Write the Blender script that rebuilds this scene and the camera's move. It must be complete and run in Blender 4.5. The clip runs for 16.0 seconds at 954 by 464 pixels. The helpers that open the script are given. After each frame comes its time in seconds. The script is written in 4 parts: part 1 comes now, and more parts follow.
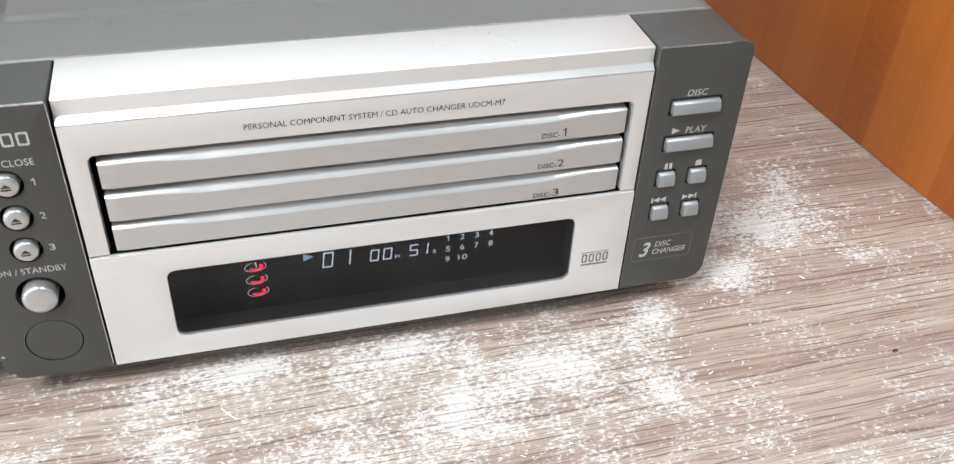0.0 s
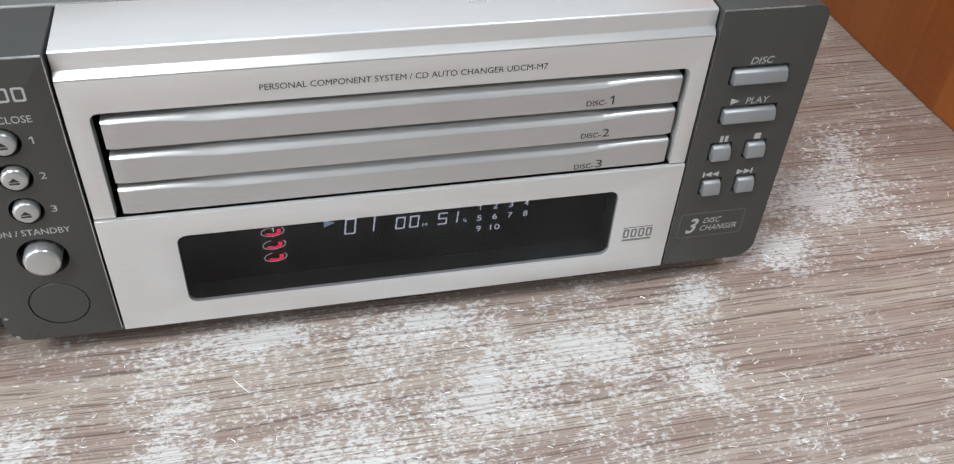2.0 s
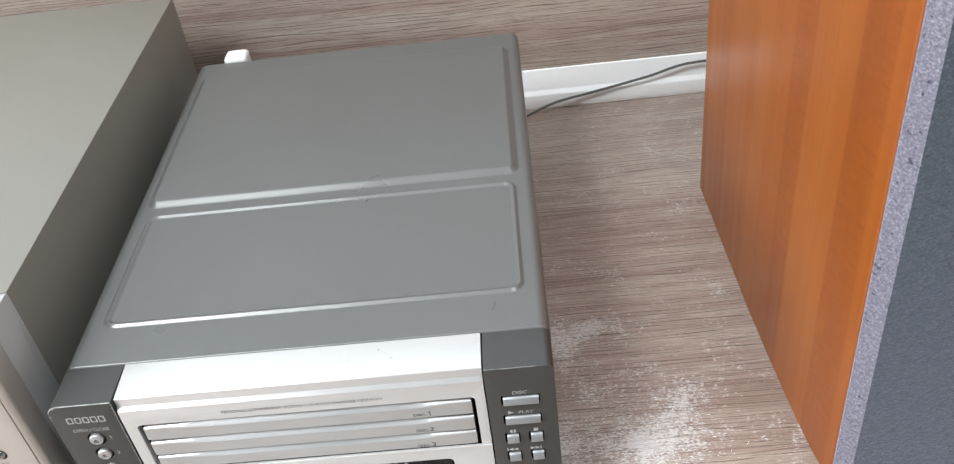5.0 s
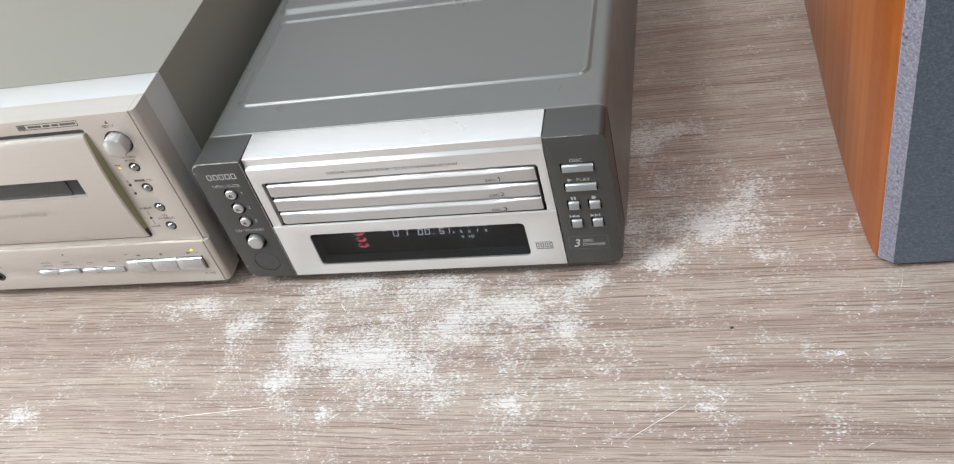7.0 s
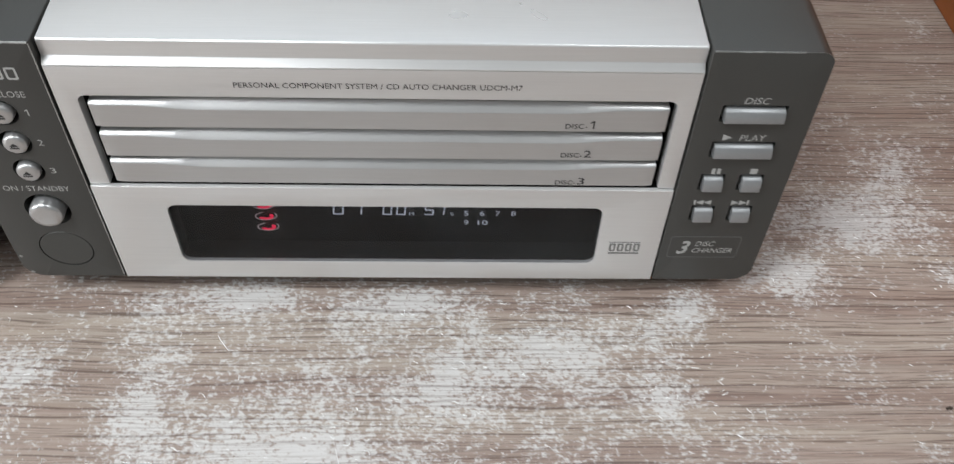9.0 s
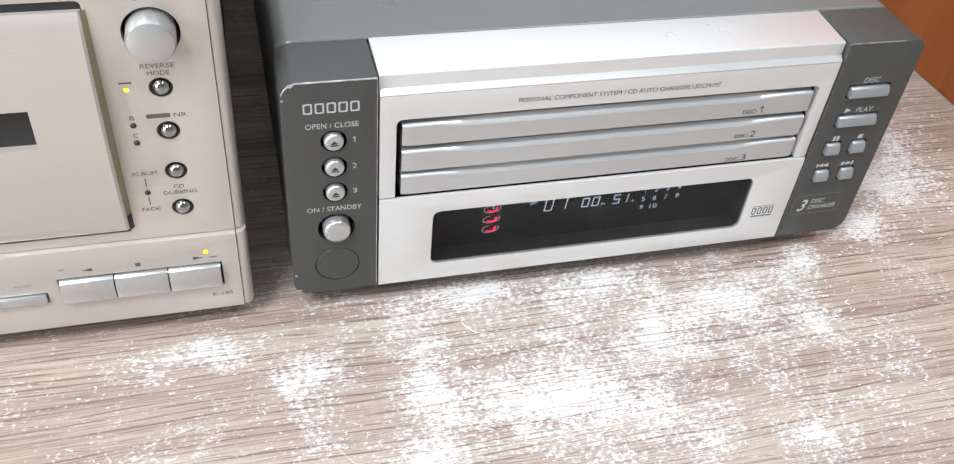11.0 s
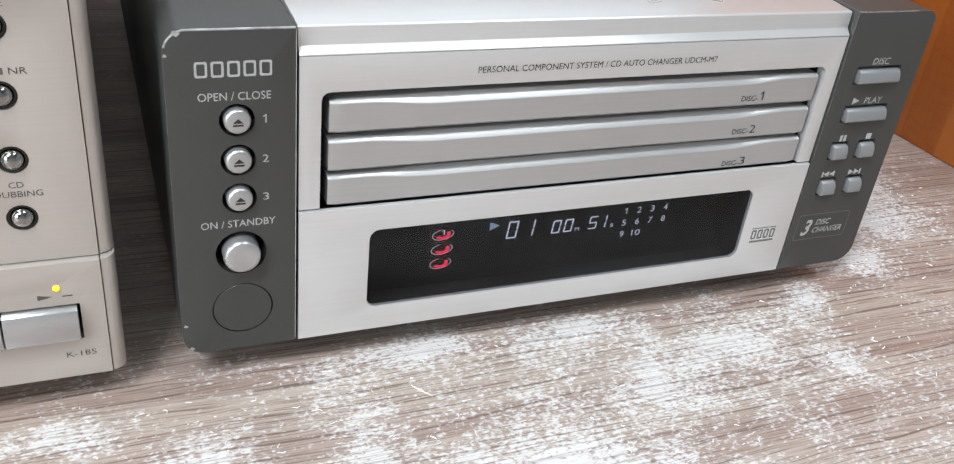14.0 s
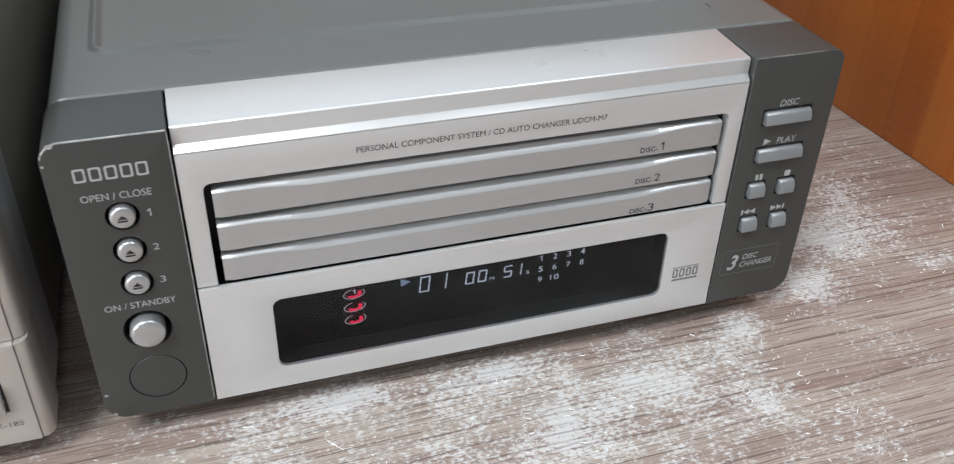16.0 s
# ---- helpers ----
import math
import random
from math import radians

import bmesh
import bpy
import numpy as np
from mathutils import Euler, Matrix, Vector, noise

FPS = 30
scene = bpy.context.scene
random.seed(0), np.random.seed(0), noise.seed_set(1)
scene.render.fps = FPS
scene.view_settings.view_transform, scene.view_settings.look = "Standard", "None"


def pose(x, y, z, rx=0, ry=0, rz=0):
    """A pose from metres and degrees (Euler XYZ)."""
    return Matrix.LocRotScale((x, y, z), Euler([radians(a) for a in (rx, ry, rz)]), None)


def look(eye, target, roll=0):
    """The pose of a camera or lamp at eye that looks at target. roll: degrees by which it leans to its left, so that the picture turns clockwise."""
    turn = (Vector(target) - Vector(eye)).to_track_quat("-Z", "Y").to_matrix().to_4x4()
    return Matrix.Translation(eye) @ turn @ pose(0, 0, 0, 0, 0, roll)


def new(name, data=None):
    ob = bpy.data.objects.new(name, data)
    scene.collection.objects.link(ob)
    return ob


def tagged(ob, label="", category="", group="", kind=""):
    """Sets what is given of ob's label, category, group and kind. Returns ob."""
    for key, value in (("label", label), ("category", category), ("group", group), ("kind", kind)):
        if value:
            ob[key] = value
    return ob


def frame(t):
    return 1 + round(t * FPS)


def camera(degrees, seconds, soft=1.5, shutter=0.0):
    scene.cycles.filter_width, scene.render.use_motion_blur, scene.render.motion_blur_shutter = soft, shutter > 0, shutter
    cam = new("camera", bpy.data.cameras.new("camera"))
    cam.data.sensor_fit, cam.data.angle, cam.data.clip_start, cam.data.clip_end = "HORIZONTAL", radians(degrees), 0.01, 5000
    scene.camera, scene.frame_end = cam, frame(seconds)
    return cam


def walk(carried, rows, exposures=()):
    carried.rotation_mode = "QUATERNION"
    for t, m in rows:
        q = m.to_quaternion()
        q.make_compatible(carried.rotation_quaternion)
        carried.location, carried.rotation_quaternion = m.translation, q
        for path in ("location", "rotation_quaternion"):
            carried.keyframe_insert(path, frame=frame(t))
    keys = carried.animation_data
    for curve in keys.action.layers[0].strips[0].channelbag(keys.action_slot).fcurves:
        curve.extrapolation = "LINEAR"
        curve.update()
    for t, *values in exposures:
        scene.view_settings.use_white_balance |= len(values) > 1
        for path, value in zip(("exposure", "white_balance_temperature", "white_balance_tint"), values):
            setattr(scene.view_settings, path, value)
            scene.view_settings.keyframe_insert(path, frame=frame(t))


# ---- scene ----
SOFT, SHUTTER = 1.15, 0.18
cam = camera(54.07, 16.0, SOFT, SHUTTER)
# seconds, eye in metres, yaw, pitch, roll in degrees
ROWS = [
    (0, 0.0405, -0.2081, 0.2032, -17.27, -36.98, 3.09),
    (0.5, 0.0432, -0.1949, 0.1764, -17.09, -37.18, 4.27),
    (1, 0.0453, -0.1787, 0.1737, -17.67, -40.63, 5.52),
    (1.5, 0.0550, -0.1746, 0.1764, -16.43, -40.83, 4.70),
    (2, 0.0474, -0.1850, 0.2008, -14.78, -41.76, 3.79),
    (2.5, 0.0512, -0.2040, 0.2253, -14.12, -38.98, 2.36),
    (3, 0.0700, -0.2159, 0.2621, -13.65, -38.09, -0.14),
    (3.5, 0.0769, -0.2269, 0.2968, -13.20, -37.89, -0.42),
    (3.7, 0.0797, -0.2286, 0.3085, -12.84, -37.85, -0.49),
    (5.8, 0.2228, -0.2910, 0.3842, 15.36, -38.89, -14.14),
    (6, 0.2242, -0.2988, 0.3800, 17.30, -40.49, -15.71),
    (6.5, 0.2366, -0.3242, 0.3716, 19.41, -42.83, -17.28),
    (7, 0.2327, -0.3301, 0.3618, 20.38, -42.88, -17.25),
    (7.5, 0.2067, -0.3311, 0.3380, 18.07, -43.25, -14.05),
    (8, 0.1829, -0.3041, 0.3063, 8.66, -46.21, -6.81),
    (8.5, 0.1359, -0.2339, 0.2540, -1.06, -48.86, 1.52),
    (9, 0.0939, -0.1696, 0.2273, -2.60, -49.43, 2.39),
    (9.5, 0.0712, -0.1531, 0.2221, -6.49, -49.26, 5.05),
    (10, 0.0292, -0.1714, 0.2507, -10.83, -49.45, 7.92),
    (10.2, 0.0098, -0.1837, 0.2616, -11.60, -49.50, 6.86),
    (12.3, -0.0546, -0.2508, 0.1777, -24.98, -26.11, 6.44),
    (12.5, -0.0471, -0.2362, 0.1693, -24.47, -25.99, 6.52),
    (13, -0.0439, -0.2063, 0.1601, -23.91, -27.71, 6.99),
    (13.5, -0.0434, -0.1944, 0.1569, -24.49, -30.76, 7.27),
    (14, -0.0410, -0.1928, 0.1638, -24.75, -31.11, 6.97),
    (14.5, -0.0326, -0.2053, 0.1776, -24.28, -31.28, 6.68),
    (15, -0.0221, -0.2088, 0.1855, -23.38, -31.73, 6.30),
    (15.5, -0.0157, -0.2105, 0.2060, -19.60, -33.26, 3.72),
    (16, 0.0064, -0.2010, 0.1963, -18.91, -34.36, 1.74),
]


def aim(yaw, pitch):
    a, b = radians(yaw), radians(pitch)
    return Vector((-math.sin(a) * math.cos(b), math.cos(a) * math.cos(b), math.sin(b)))


# the clip's own exposure drifts
EXPOSURES = [(0, 0.02, 6500, 10), (0.5, -0.41, 6500, 10), (1, -0.55, 6350, 10), (1.5, -0.6, 6350, 10), (2.5, -0.31, 6400, 10), (3.5, -0.08, 6500, 10),
             (6, -0.1, 6450, 10), (7, -0.31, 6500, 10), (8, -0.39, 6500, 10), (8.5, -0.57, 6500, 10), (9, -0.73, 6500, 10), (9.5, -0.62, 6450, 10),
             (10.2, -0.22, 6400, 10), (12.5, 0.13, 6300, 10), (13, 0.02, 6300, 10), (13.6, -0.23, 6300, 10), (14.5, -0.23, 6300, 10), (16, -0.5, 6300, 10)]
walk(cam, [(t, look((x, y, z), Vector((x, y, z)) + aim(yaw, pitch), roll)) for t, x, y, z, yaw, pitch, roll in ROWS], EXPOSURES)

# ---------------------------------------------------------------- light
world = bpy.data.worlds.new("world")
scene.world = world
world.use_nodes = True
world.node_tree.nodes["Background"].inputs[0].default_value = (0.75, 0.85, 1.0, 1)
world.node_tree.nodes["Background"].inputs[1].default_value = 0.6


def area_lamp(name, eye, target, w, h, watts, color):
    data = bpy.data.lights.new(name, "AREA")
    data.shape, data.size, data.size_y, data.energy, data.color = "RECTANGLE", w, h, watts, color
    ob = new(name, data)
    ob.matrix_world = look(eye, target)
    return ob


area_lamp("ceiling_lamp", (-1.0, -0.95, 1.80), (-1.0, -0.95, 0), 0.9, 0.6, 50, (0.93, 0.975, 1.0))
area_lamp("ceiling_lamp", (0.78, -0.60, 1.82), (0.78, -0.60, 0), 0.5, 0.30, 15, (0.93, 0.975, 1.0))
area_lamp("ceiling_lamp", (-0.62, -0.60, 1.82), (-0.62, -0.60, 0), 0.6, 0.30, 18, (0.93, 0.975, 1.0))
# Unseen window, added as the source of the low light from the left.
area_lamp("assumed_window_light", (-1.97, -1.1, 0.75), (0.0, -0.5, 0.1), 1.2, 1.0, 46, (0.93, 0.975, 1.0))
area_lamp("window_light", (0.1, 0.40, 1.0), (0.1, -1.0, 0.55), 1.3, 0.9, 5, (0.84, 0.93, 1.0))

# ---------------------------------------------------------------- materials
MM = 0.001


def nodes_of(name):
    m = bpy.data.materials.new(name)
    m.use_nodes = True
    nt = m.node_tree
    return m, nt, nt.nodes["Principled BSDF"]


def add(nt, kind, **inputs):
    n = nt.nodes.new(kind)
    for k, v in inputs.items():
        n.inputs[k].default_value = v
    return n


def coords(nt, scale=(1, 1, 1)):
    tc = nt.nodes.new("ShaderNodeTexCoord")
    mp = nt.nodes.new("ShaderNodeMapping")
    mp.inputs["Scale"].default_value = scale
    nt.links.new(tc.outputs["Object"], mp.inputs["Vector"])
    return mp.outputs["Vector"]


def noise_tex(nt, vec, scale, detail=3.0, rough=0.55, distort=0.0):
    n = nt.nodes.new("ShaderNodeTexNoise")
    n.inputs["Scale"].default_value = scale
    n.inputs["Detail"].default_value = detail
    n.inputs["Roughness"].default_value = rough
    n.inputs["Distortion"].default_value = distort
    nt.links.new(vec, n.inputs["Vector"])
    return n.outputs["Fac"]


def ramp(nt, fac, stops):
    r = nt.nodes.new("ShaderNodeValToRGB")
    els = r.color_ramp.elements
    while len(els) < len(stops):
        els.new(0.5)
    for e, (p, c) in zip(els, stops):
        e.position = p
        e.color = (*c, 1) if len(c) == 3 else c
    nt.links.new(fac, r.inputs["Fac"])
    return r.outputs["Color"]


def span(nt, fac, a, b, c, d):
    r = nt.nodes.new("ShaderNodeMapRange")
    r.inputs["From Min"].default_value, r.inputs["From Max"].default_value = a, b
    r.inputs["To Min"].default_value, r.inputs["To Max"].default_value = c, d
    nt.links.new(fac, r.inputs["Value"])
    return r.outputs["Result"]


def calc(nt, op, a, b=0.0):
    n = nt.nodes.new("ShaderNodeMath")
    n.operation = op
    for i, v in enumerate((a, b)):
        if isinstance(v, (int, float)):
            n.inputs[i].default_value = v
        else:
            nt.links.new(v, n.inputs[i])
    return n.outputs[0]


def blend(nt, fac, a, b, mode="MIX"):
    n = nt.nodes.new("ShaderNodeMix")
    n.data_type, n.blend_type = "RGBA", mode
    for i, v in ((0, fac), (6, a), (7, b)):
        if isinstance(v, (int, float)):
            n.inputs[i].default_value = v
        elif isinstance(v, tuple):
            n.inputs[i].default_value = (*v, 1)
        else:
            nt.links.new(v, n.inputs[i])
    return n.outputs[2]


def bump(nt, bsdf, height, strength, distance):
    b = nt.nodes.new("ShaderNodeBump")
    b.inputs["Strength"].default_value, b.inputs["Distance"].default_value = strength, distance
    nt.links.new(height, b.inputs["Height"])
    nt.links.new(b.outputs["Normal"], bsdf.inputs["Normal"])


def tone(c, k):
    return tuple(min(1.0, v * k) for v in c)


def surface(name, base, rough, metal=0.0, grain=(900, 900, 900), vary=0.05, relief=0.1, smear=0.06, specular=0.5):
    """A painted, moulded or plated surface with fine grain, broad unevenness and slightly uneven gloss."""
    m, nt, bsdf = nodes_of(name)
    fine = noise_tex(nt, coords(nt, grain), 1.0, 2.0)
    broad = noise_tex(nt, coords(nt), 14.0, 4.0)
    both = calc(nt, "ADD", calc(nt, "MULTIPLY", fine, 0.6), calc(nt, "MULTIPLY", broad, 0.4))
    col = ramp(nt, both, [(0.3, tone(base, 1 - vary)), (0.7, tone(base, 1 + vary))])
    nt.links.new(col, bsdf.inputs["Base Color"])
    nt.links.new(span(nt, broad, 0.3, 0.7, rough - smear, rough + smear), bsdf.inputs["Roughness"])
    bsdf.inputs["Metallic"].default_value = metal
    bsdf.inputs["Specular IOR Level"].default_value = specular
    if relief:
        bump(nt, bsdf, fine, relief * 0.35, 0.00004)
    return m


SILVER = surface("brushed_silver", (0.665, 0.66, 0.655), 0.32, 0.55, (60, 2500, 2500), 0.03, 0.0)
SILVER_TRAY = surface("tray_silver", (0.49, 0.487, 0.485), 0.33, 0.66, (60, 2500, 2500), 0.04, 0.0)
GRAPHITE = surface("graphite_paint", (0.054, 0.054, 0.051), 0.40, 0.2, (2600, 2600, 2600), 0.10, 0.25)
COVER = surface("grey_cover_paint", (0.140, 0.142, 0.137), 0.33, 0.22, (2200, 2200, 2200), 0.06, 0.0)
WORN = surface("worn_graphite_edge", (0.5, 0.5, 0.49), 0.38, 0.4, (500, 500, 500), 0.45, 0.1)
BUTTON = surface("button_silver", (0.50, 0.50, 0.50), 0.28, 0.75, (1500, 1500, 1500), 0.04, 0.1)
KEY = surface("grey_key", (0.29, 0.295, 0.30), 0.36, 0.5, (1500, 1500, 1500), 0.04, 0.1)
CHAMPAGNE = surface("champagne_panel", (0.52, 0.478, 0.44), 0.38, 0.5, (50, 1800, 1800), 0.03, 0.1)
# Front edge metal, its colour cooled to paint in the window's reflection.
DECK_EDGE = surface("window_tinted_edge", (0.58, 0.58, 0.575), 0.36, 0.5, (50, 1800, 1800), 0.03, 0.0)
DECK_COVER = surface("champagne_cover", (0.25, 0.239, 0.207), 0.5, 0.3, (2000, 2000, 2000), 0.04, 0.2)
OLIVE = surface("olive_smoked_plastic", (0.22, 0.205, 0.115), 0.5, 0.0, (800, 800, 800), 0.1, 0.05)
BLACK = surface("black_plastic", (0.012, 0.012, 0.012), 0.45, 0.0, (900, 900, 900), 0.2, 0.1)
RUBBER = surface("black_rubber", (0.02, 0.02, 0.02), 0.8, 0.0, (1200, 1200, 1200), 0.2, 0.2)
CHROME = surface("chrome", (0.36, 0.355, 0.35), 0.08, 1.0, (400, 400, 400), 0.02, 0.0, 0.03)
INK = surface("dark_grey_ink", (0.025, 0.025, 0.025), 0.6, 0.0, (2000, 2000, 2000), 0.1, 0.0)
INK_PALE = surface("mid_grey_ink", (0.16, 0.16, 0.155), 0.6, 0.0, (2000, 2000, 2000), 0.1, 0.0)
PRINT = surface("pale_grey_print", (0.38, 0.38, 0.37), 0.55, 0.0, (2000, 2000, 2000), 0.08, 0.0)
WHITE = surface("white_plastic", (0.86, 0.87, 0.87), 0.35, 0.0, (700, 700, 700), 0.03, 0.05)
# Unseen room paint: greyed to cut bounce, back wall brightened for reflections.
PLASTER = surface("greyed_wall_paint", (0.50, 0.50, 0.49), 0.8, 0.0, (300, 300, 300), 0.03, 0.3)
BACK_WALL = surface("brightened_wall_paint", (0.64, 0.65, 0.65), 0.7, 0.0, (300, 300, 300), 0.03, 0.3)
CABLE = surface("grey_cable", (0.10, 0.105, 0.10), 0.45, 0.0, (900, 900, 900), 0.1, 0.1)
DARKGLASS = surface("dark_tape_window", (0.02, 0.02, 0.022), 0.12, 0.0, (300, 300, 300), 0.2, 0.0)
INK_DECK = surface("faded_brown_ink", (0.085, 0.078, 0.070), 0.6, 0.0, (2000, 2000, 2000), 0.15, 0.0)
FLOORING = surface("grey_floor", (0.12, 0.115, 0.11), 0.5, 0.0, (30, 400, 30), 0.2, 0.1)


def glow(name, color, strength):
    m, nt, bsdf = nodes_of(name)
    bsdf.inputs["Base Color"].default_value = (*tone(color, 0.3), 1)
    bsdf.inputs["Emission Color"].default_value = (*color, 1)
    bsdf.inputs["Emission Strength"].default_value = strength
    return m


GLOW_WHITE = glow("display_white", (0.72, 0.78, 0.9), 1.4)
GLOW_DIM = glow("display_outline", (0.75, 0.66, 0.68), 0.95)
GLOW_RED = glow("display_red", (1.0, 0.03, 0.10), 1.7)
GLOW_AMBER = glow("amber_led", (1.0, 0.70, 0.03), 1.5)


def smoked_pane():
    m, nt, bsdf = nodes_of("smoked_display_pane")
    clear = add(nt, "ShaderNodeBsdfTransparent", Color=(0.55, 0.55, 0.57, 1))
    gloss = add(nt, "ShaderNodeBsdfGlossy", Roughness=0.10)
    fres = add(nt, "ShaderNodeFresnel", IOR=1.35)
    mix = nt.nodes.new("ShaderNodeMixShader")
    nt.links.new(fres.outputs[0], mix.inputs[0])
    nt.links.new(clear.outputs[0], mix.inputs[1])
    nt.links.new(gloss.outputs[0], mix.inputs[2])
    nt.links.new(mix.outputs[0], nt.nodes["Material Output"].inputs["Surface"])
    return m


def pane_core():
    m, nt, bsdf = nodes_of("smoked_pane_core")
    clear = add(nt, "ShaderNodeBsdfTransparent", Color=(0.9, 0.9, 0.9, 1))
    nt.links.new(clear.outputs[0], nt.nodes["Material Output"].inputs["Surface"])
    return m


PANE_CORE = pane_core()
PANE = smoked_pane()

# worn pale patches: centre x, y and half sizes, in mm
PATCHES = [(46, -52, 24, 13), (94, -29, 11, 16), (30, -2, 30, 7), (123, -20, 20, 13), (154, -37, 8, 13), (203, 10, 12, 9),
           (246, 52, 16, 11), (204, 112, 16, 9), (12, -38, 10, 20), (-27, -28, 14, 12), (280, -55, 6, 3), (128, -82, 5, 2.5)]
PATCHES_FAR = [(36, -87, 6, 5), (-142, -90, 12, 6), (164, -6, 10, 9), (253, 7, 9, 6), (68, -60, 18, 8), (84, -4, 16, 7),
               (8, -66, 10, 9), (187, 100, 12, 12), (221, -84, 5, 2.5), (-62, -14, 22, 7), (228, 30, 16, 14), (182, 30, 10, 20)]


def laminate(name, dusty):
    m, nt, bsdf = nodes_of(name)
    tc = nt.nodes.new("ShaderNodeTexCoord")
    pos = tc.outputs["Object"]
    warp = noise_tex(nt, coords(nt, (3, 14, 14)), 1.0, 2.0)
    sep = nt.nodes.new("ShaderNodeSeparateXYZ")
    nt.links.new(pos, sep.inputs[0])
    y2 = calc(nt, "ADD", calc(nt, "ADD", sep.outputs[1], sep.outputs[2]), calc(nt, "MULTIPLY", warp, 0.012))
    comb = nt.nodes.new("ShaderNodeCombineXYZ")
    nt.links.new(sep.outputs[0], comb.inputs[0])
    nt.links.new(y2, comb.inputs[1])

    def stretched(sx, sy, detail=3.0, rough=0.6):
        mp = nt.nodes.new("ShaderNodeMapping")
        mp.inputs["Scale"].default_value = (sx, sy, 1)
        nt.links.new(comb.outputs[0], mp.inputs["Vector"])
        return noise_tex(nt, mp.outputs["Vector"], 1.0, detail, rough)

    bands = stretched(2.2, 55.0, 4.0)
    mid = stretched(5.0, 230.0, 3.0)
    col = ramp(nt, bands, [(0.30, (0.235, 0.160, 0.132)), (0.45, (0.330, 0.246, 0.208)), (0.58, (0.405, 0.330, 0.276)), (0.72, (0.450, 0.382, 0.326))])
    col = blend(nt, span(nt, mid, 0.38, 0.62, 0.0, 0.8), col, blend(nt, 0.5, col, (0.50, 0.438, 0.382)))

    def pores(per_metre, wander, sx, sy, width, most, breaks, a, b):
        """Thin dark lines along the grain, evenly spread, wandering and broken here and there."""
        phase = calc(nt, "ADD", calc(nt, "MULTIPLY", y2, per_metre), calc(nt, "MULTIPLY", stretched(sx, sy, 2.0, 0.5), wander))
        line = span(nt, calc(nt, "ABSOLUTE", calc(nt, "SUBTRACT", calc(nt, "FRACT", phase), 0.5)), width * 0.3, width, most, 0.0)
        return calc(nt, "MULTIPLY", line, span(nt, stretched(*breaks, 3.0, 0.6), a, b, 0.0, 1.0))

    dark = calc(nt, "MAXIMUM", pores(400.0, 3.2, 9.0, 80.0, 0.17, 0.82, (22.0, 330.0), 0.40, 0.56), pores(930.0, 4.0, 26.0, 170.0, 0.22, 0.66, (46.0, 620.0), 0.42, 0.56))
    dark2 = calc(nt, "MAXIMUM", span(nt, stretched(34.0, 1500.0, 2.0, 0.6), 0.44, 0.34, 0.0, 0.35), span(nt, stretched(12.0, 760.0, 3.0, 0.6), 0.47, 0.38, 0.0, 0.25))
    darks = calc(nt, "MAXIMUM", dark, dark2)
    col = blend(nt, darks, col, (0.110, 0.070, 0.057))
    rough = span(nt, mid, 0.3, 0.7, 0.36, 0.48)
    if dusty:
        total = None
        for cx, cy, a, b, most in [(*p, 1.0) for p in PATCHES + PATCHES_FAR] + [(75, -30, 85, 36, 0.40), (215, 40, 45, 45, 0.35), (120, -80, 150, 30, 0.24), (60, -50, 110, 34, 0.2)]:
            sub = nt.nodes.new("ShaderNodeVectorMath")
            sub.operation = "SUBTRACT"
            nt.links.new(pos, sub.inputs[0])
            sub.inputs[1].default_value = (cx * MM, cy * MM, 0)
            sc = nt.nodes.new("ShaderNodeVectorMath")
            sc.operation = "MULTIPLY"
            nt.links.new(sub.outputs[0], sc.inputs[0])
            sc.inputs[1].default_value = (1000 / a, 1000 / b, 0)
            ln = nt.nodes.new("ShaderNodeVectorMath")
            ln.operation = "LENGTH"
            nt.links.new(sc.outputs[0], ln.inputs[0])
            w = span(nt, ln.outputs["Value"], 0.0, 2.2, 1.0, 0.0)
            w = calc(nt, "MULTIPLY", calc(nt, "MULTIPLY", w, w), most)
            total = w if total is None else calc(nt, "SUBTRACT", calc(nt, "ADD", total, w), calc(nt, "MULTIPLY", total, w))
        cloud = noise_tex(nt, coords(nt, (1, 1.15, 1)), 42.0, 6.0, 0.68, 0.4)
        tufts = noise_tex(nt, coords(nt, (1, 1.5, 1)), 190.0, 3.0, 0.6, 0.6)
        speck = noise_tex(nt, coords(nt, (500, 1150, 1000)), 1.0, 2.0, 0.6, 0.5)
        flake = noise_tex(nt, coords(nt, (620, 760, 900)), 1.0, 2.0, 0.6, 0.8)
        dens = calc(nt, "ADD", calc(nt, "ADD", total, calc(nt, "MULTIPLY", calc(nt, "SUBTRACT", cloud, 0.49), 2.2)), calc(nt, "MULTIPLY", calc(nt, "SUBTRACT", tufts, 0.5), 1.1))
        both = calc(nt, "ADD", calc(nt, "MULTIPLY", calc(nt, "SUBTRACT", speck, 0.5), 2.4), calc(nt, "MULTIPLY", calc(nt, "SUBTRACT", flake, 0.5), 2.3))
        mask = span(nt, calc(nt, "ADD", both, calc(nt, "MULTIPLY", dens, 1.15)), 0.44, 0.98, 0.0, 0.84)
        haze = span(nt, dens, 0.2, 1.3, 0.0, 0.12)
        mask = calc(nt, "MAXIMUM", mask, haze)
        mask = calc(nt, "MULTIPLY", mask, calc(nt, "SUBTRACT", 1.0, calc(nt, "MULTIPLY", dark, 0.6)))
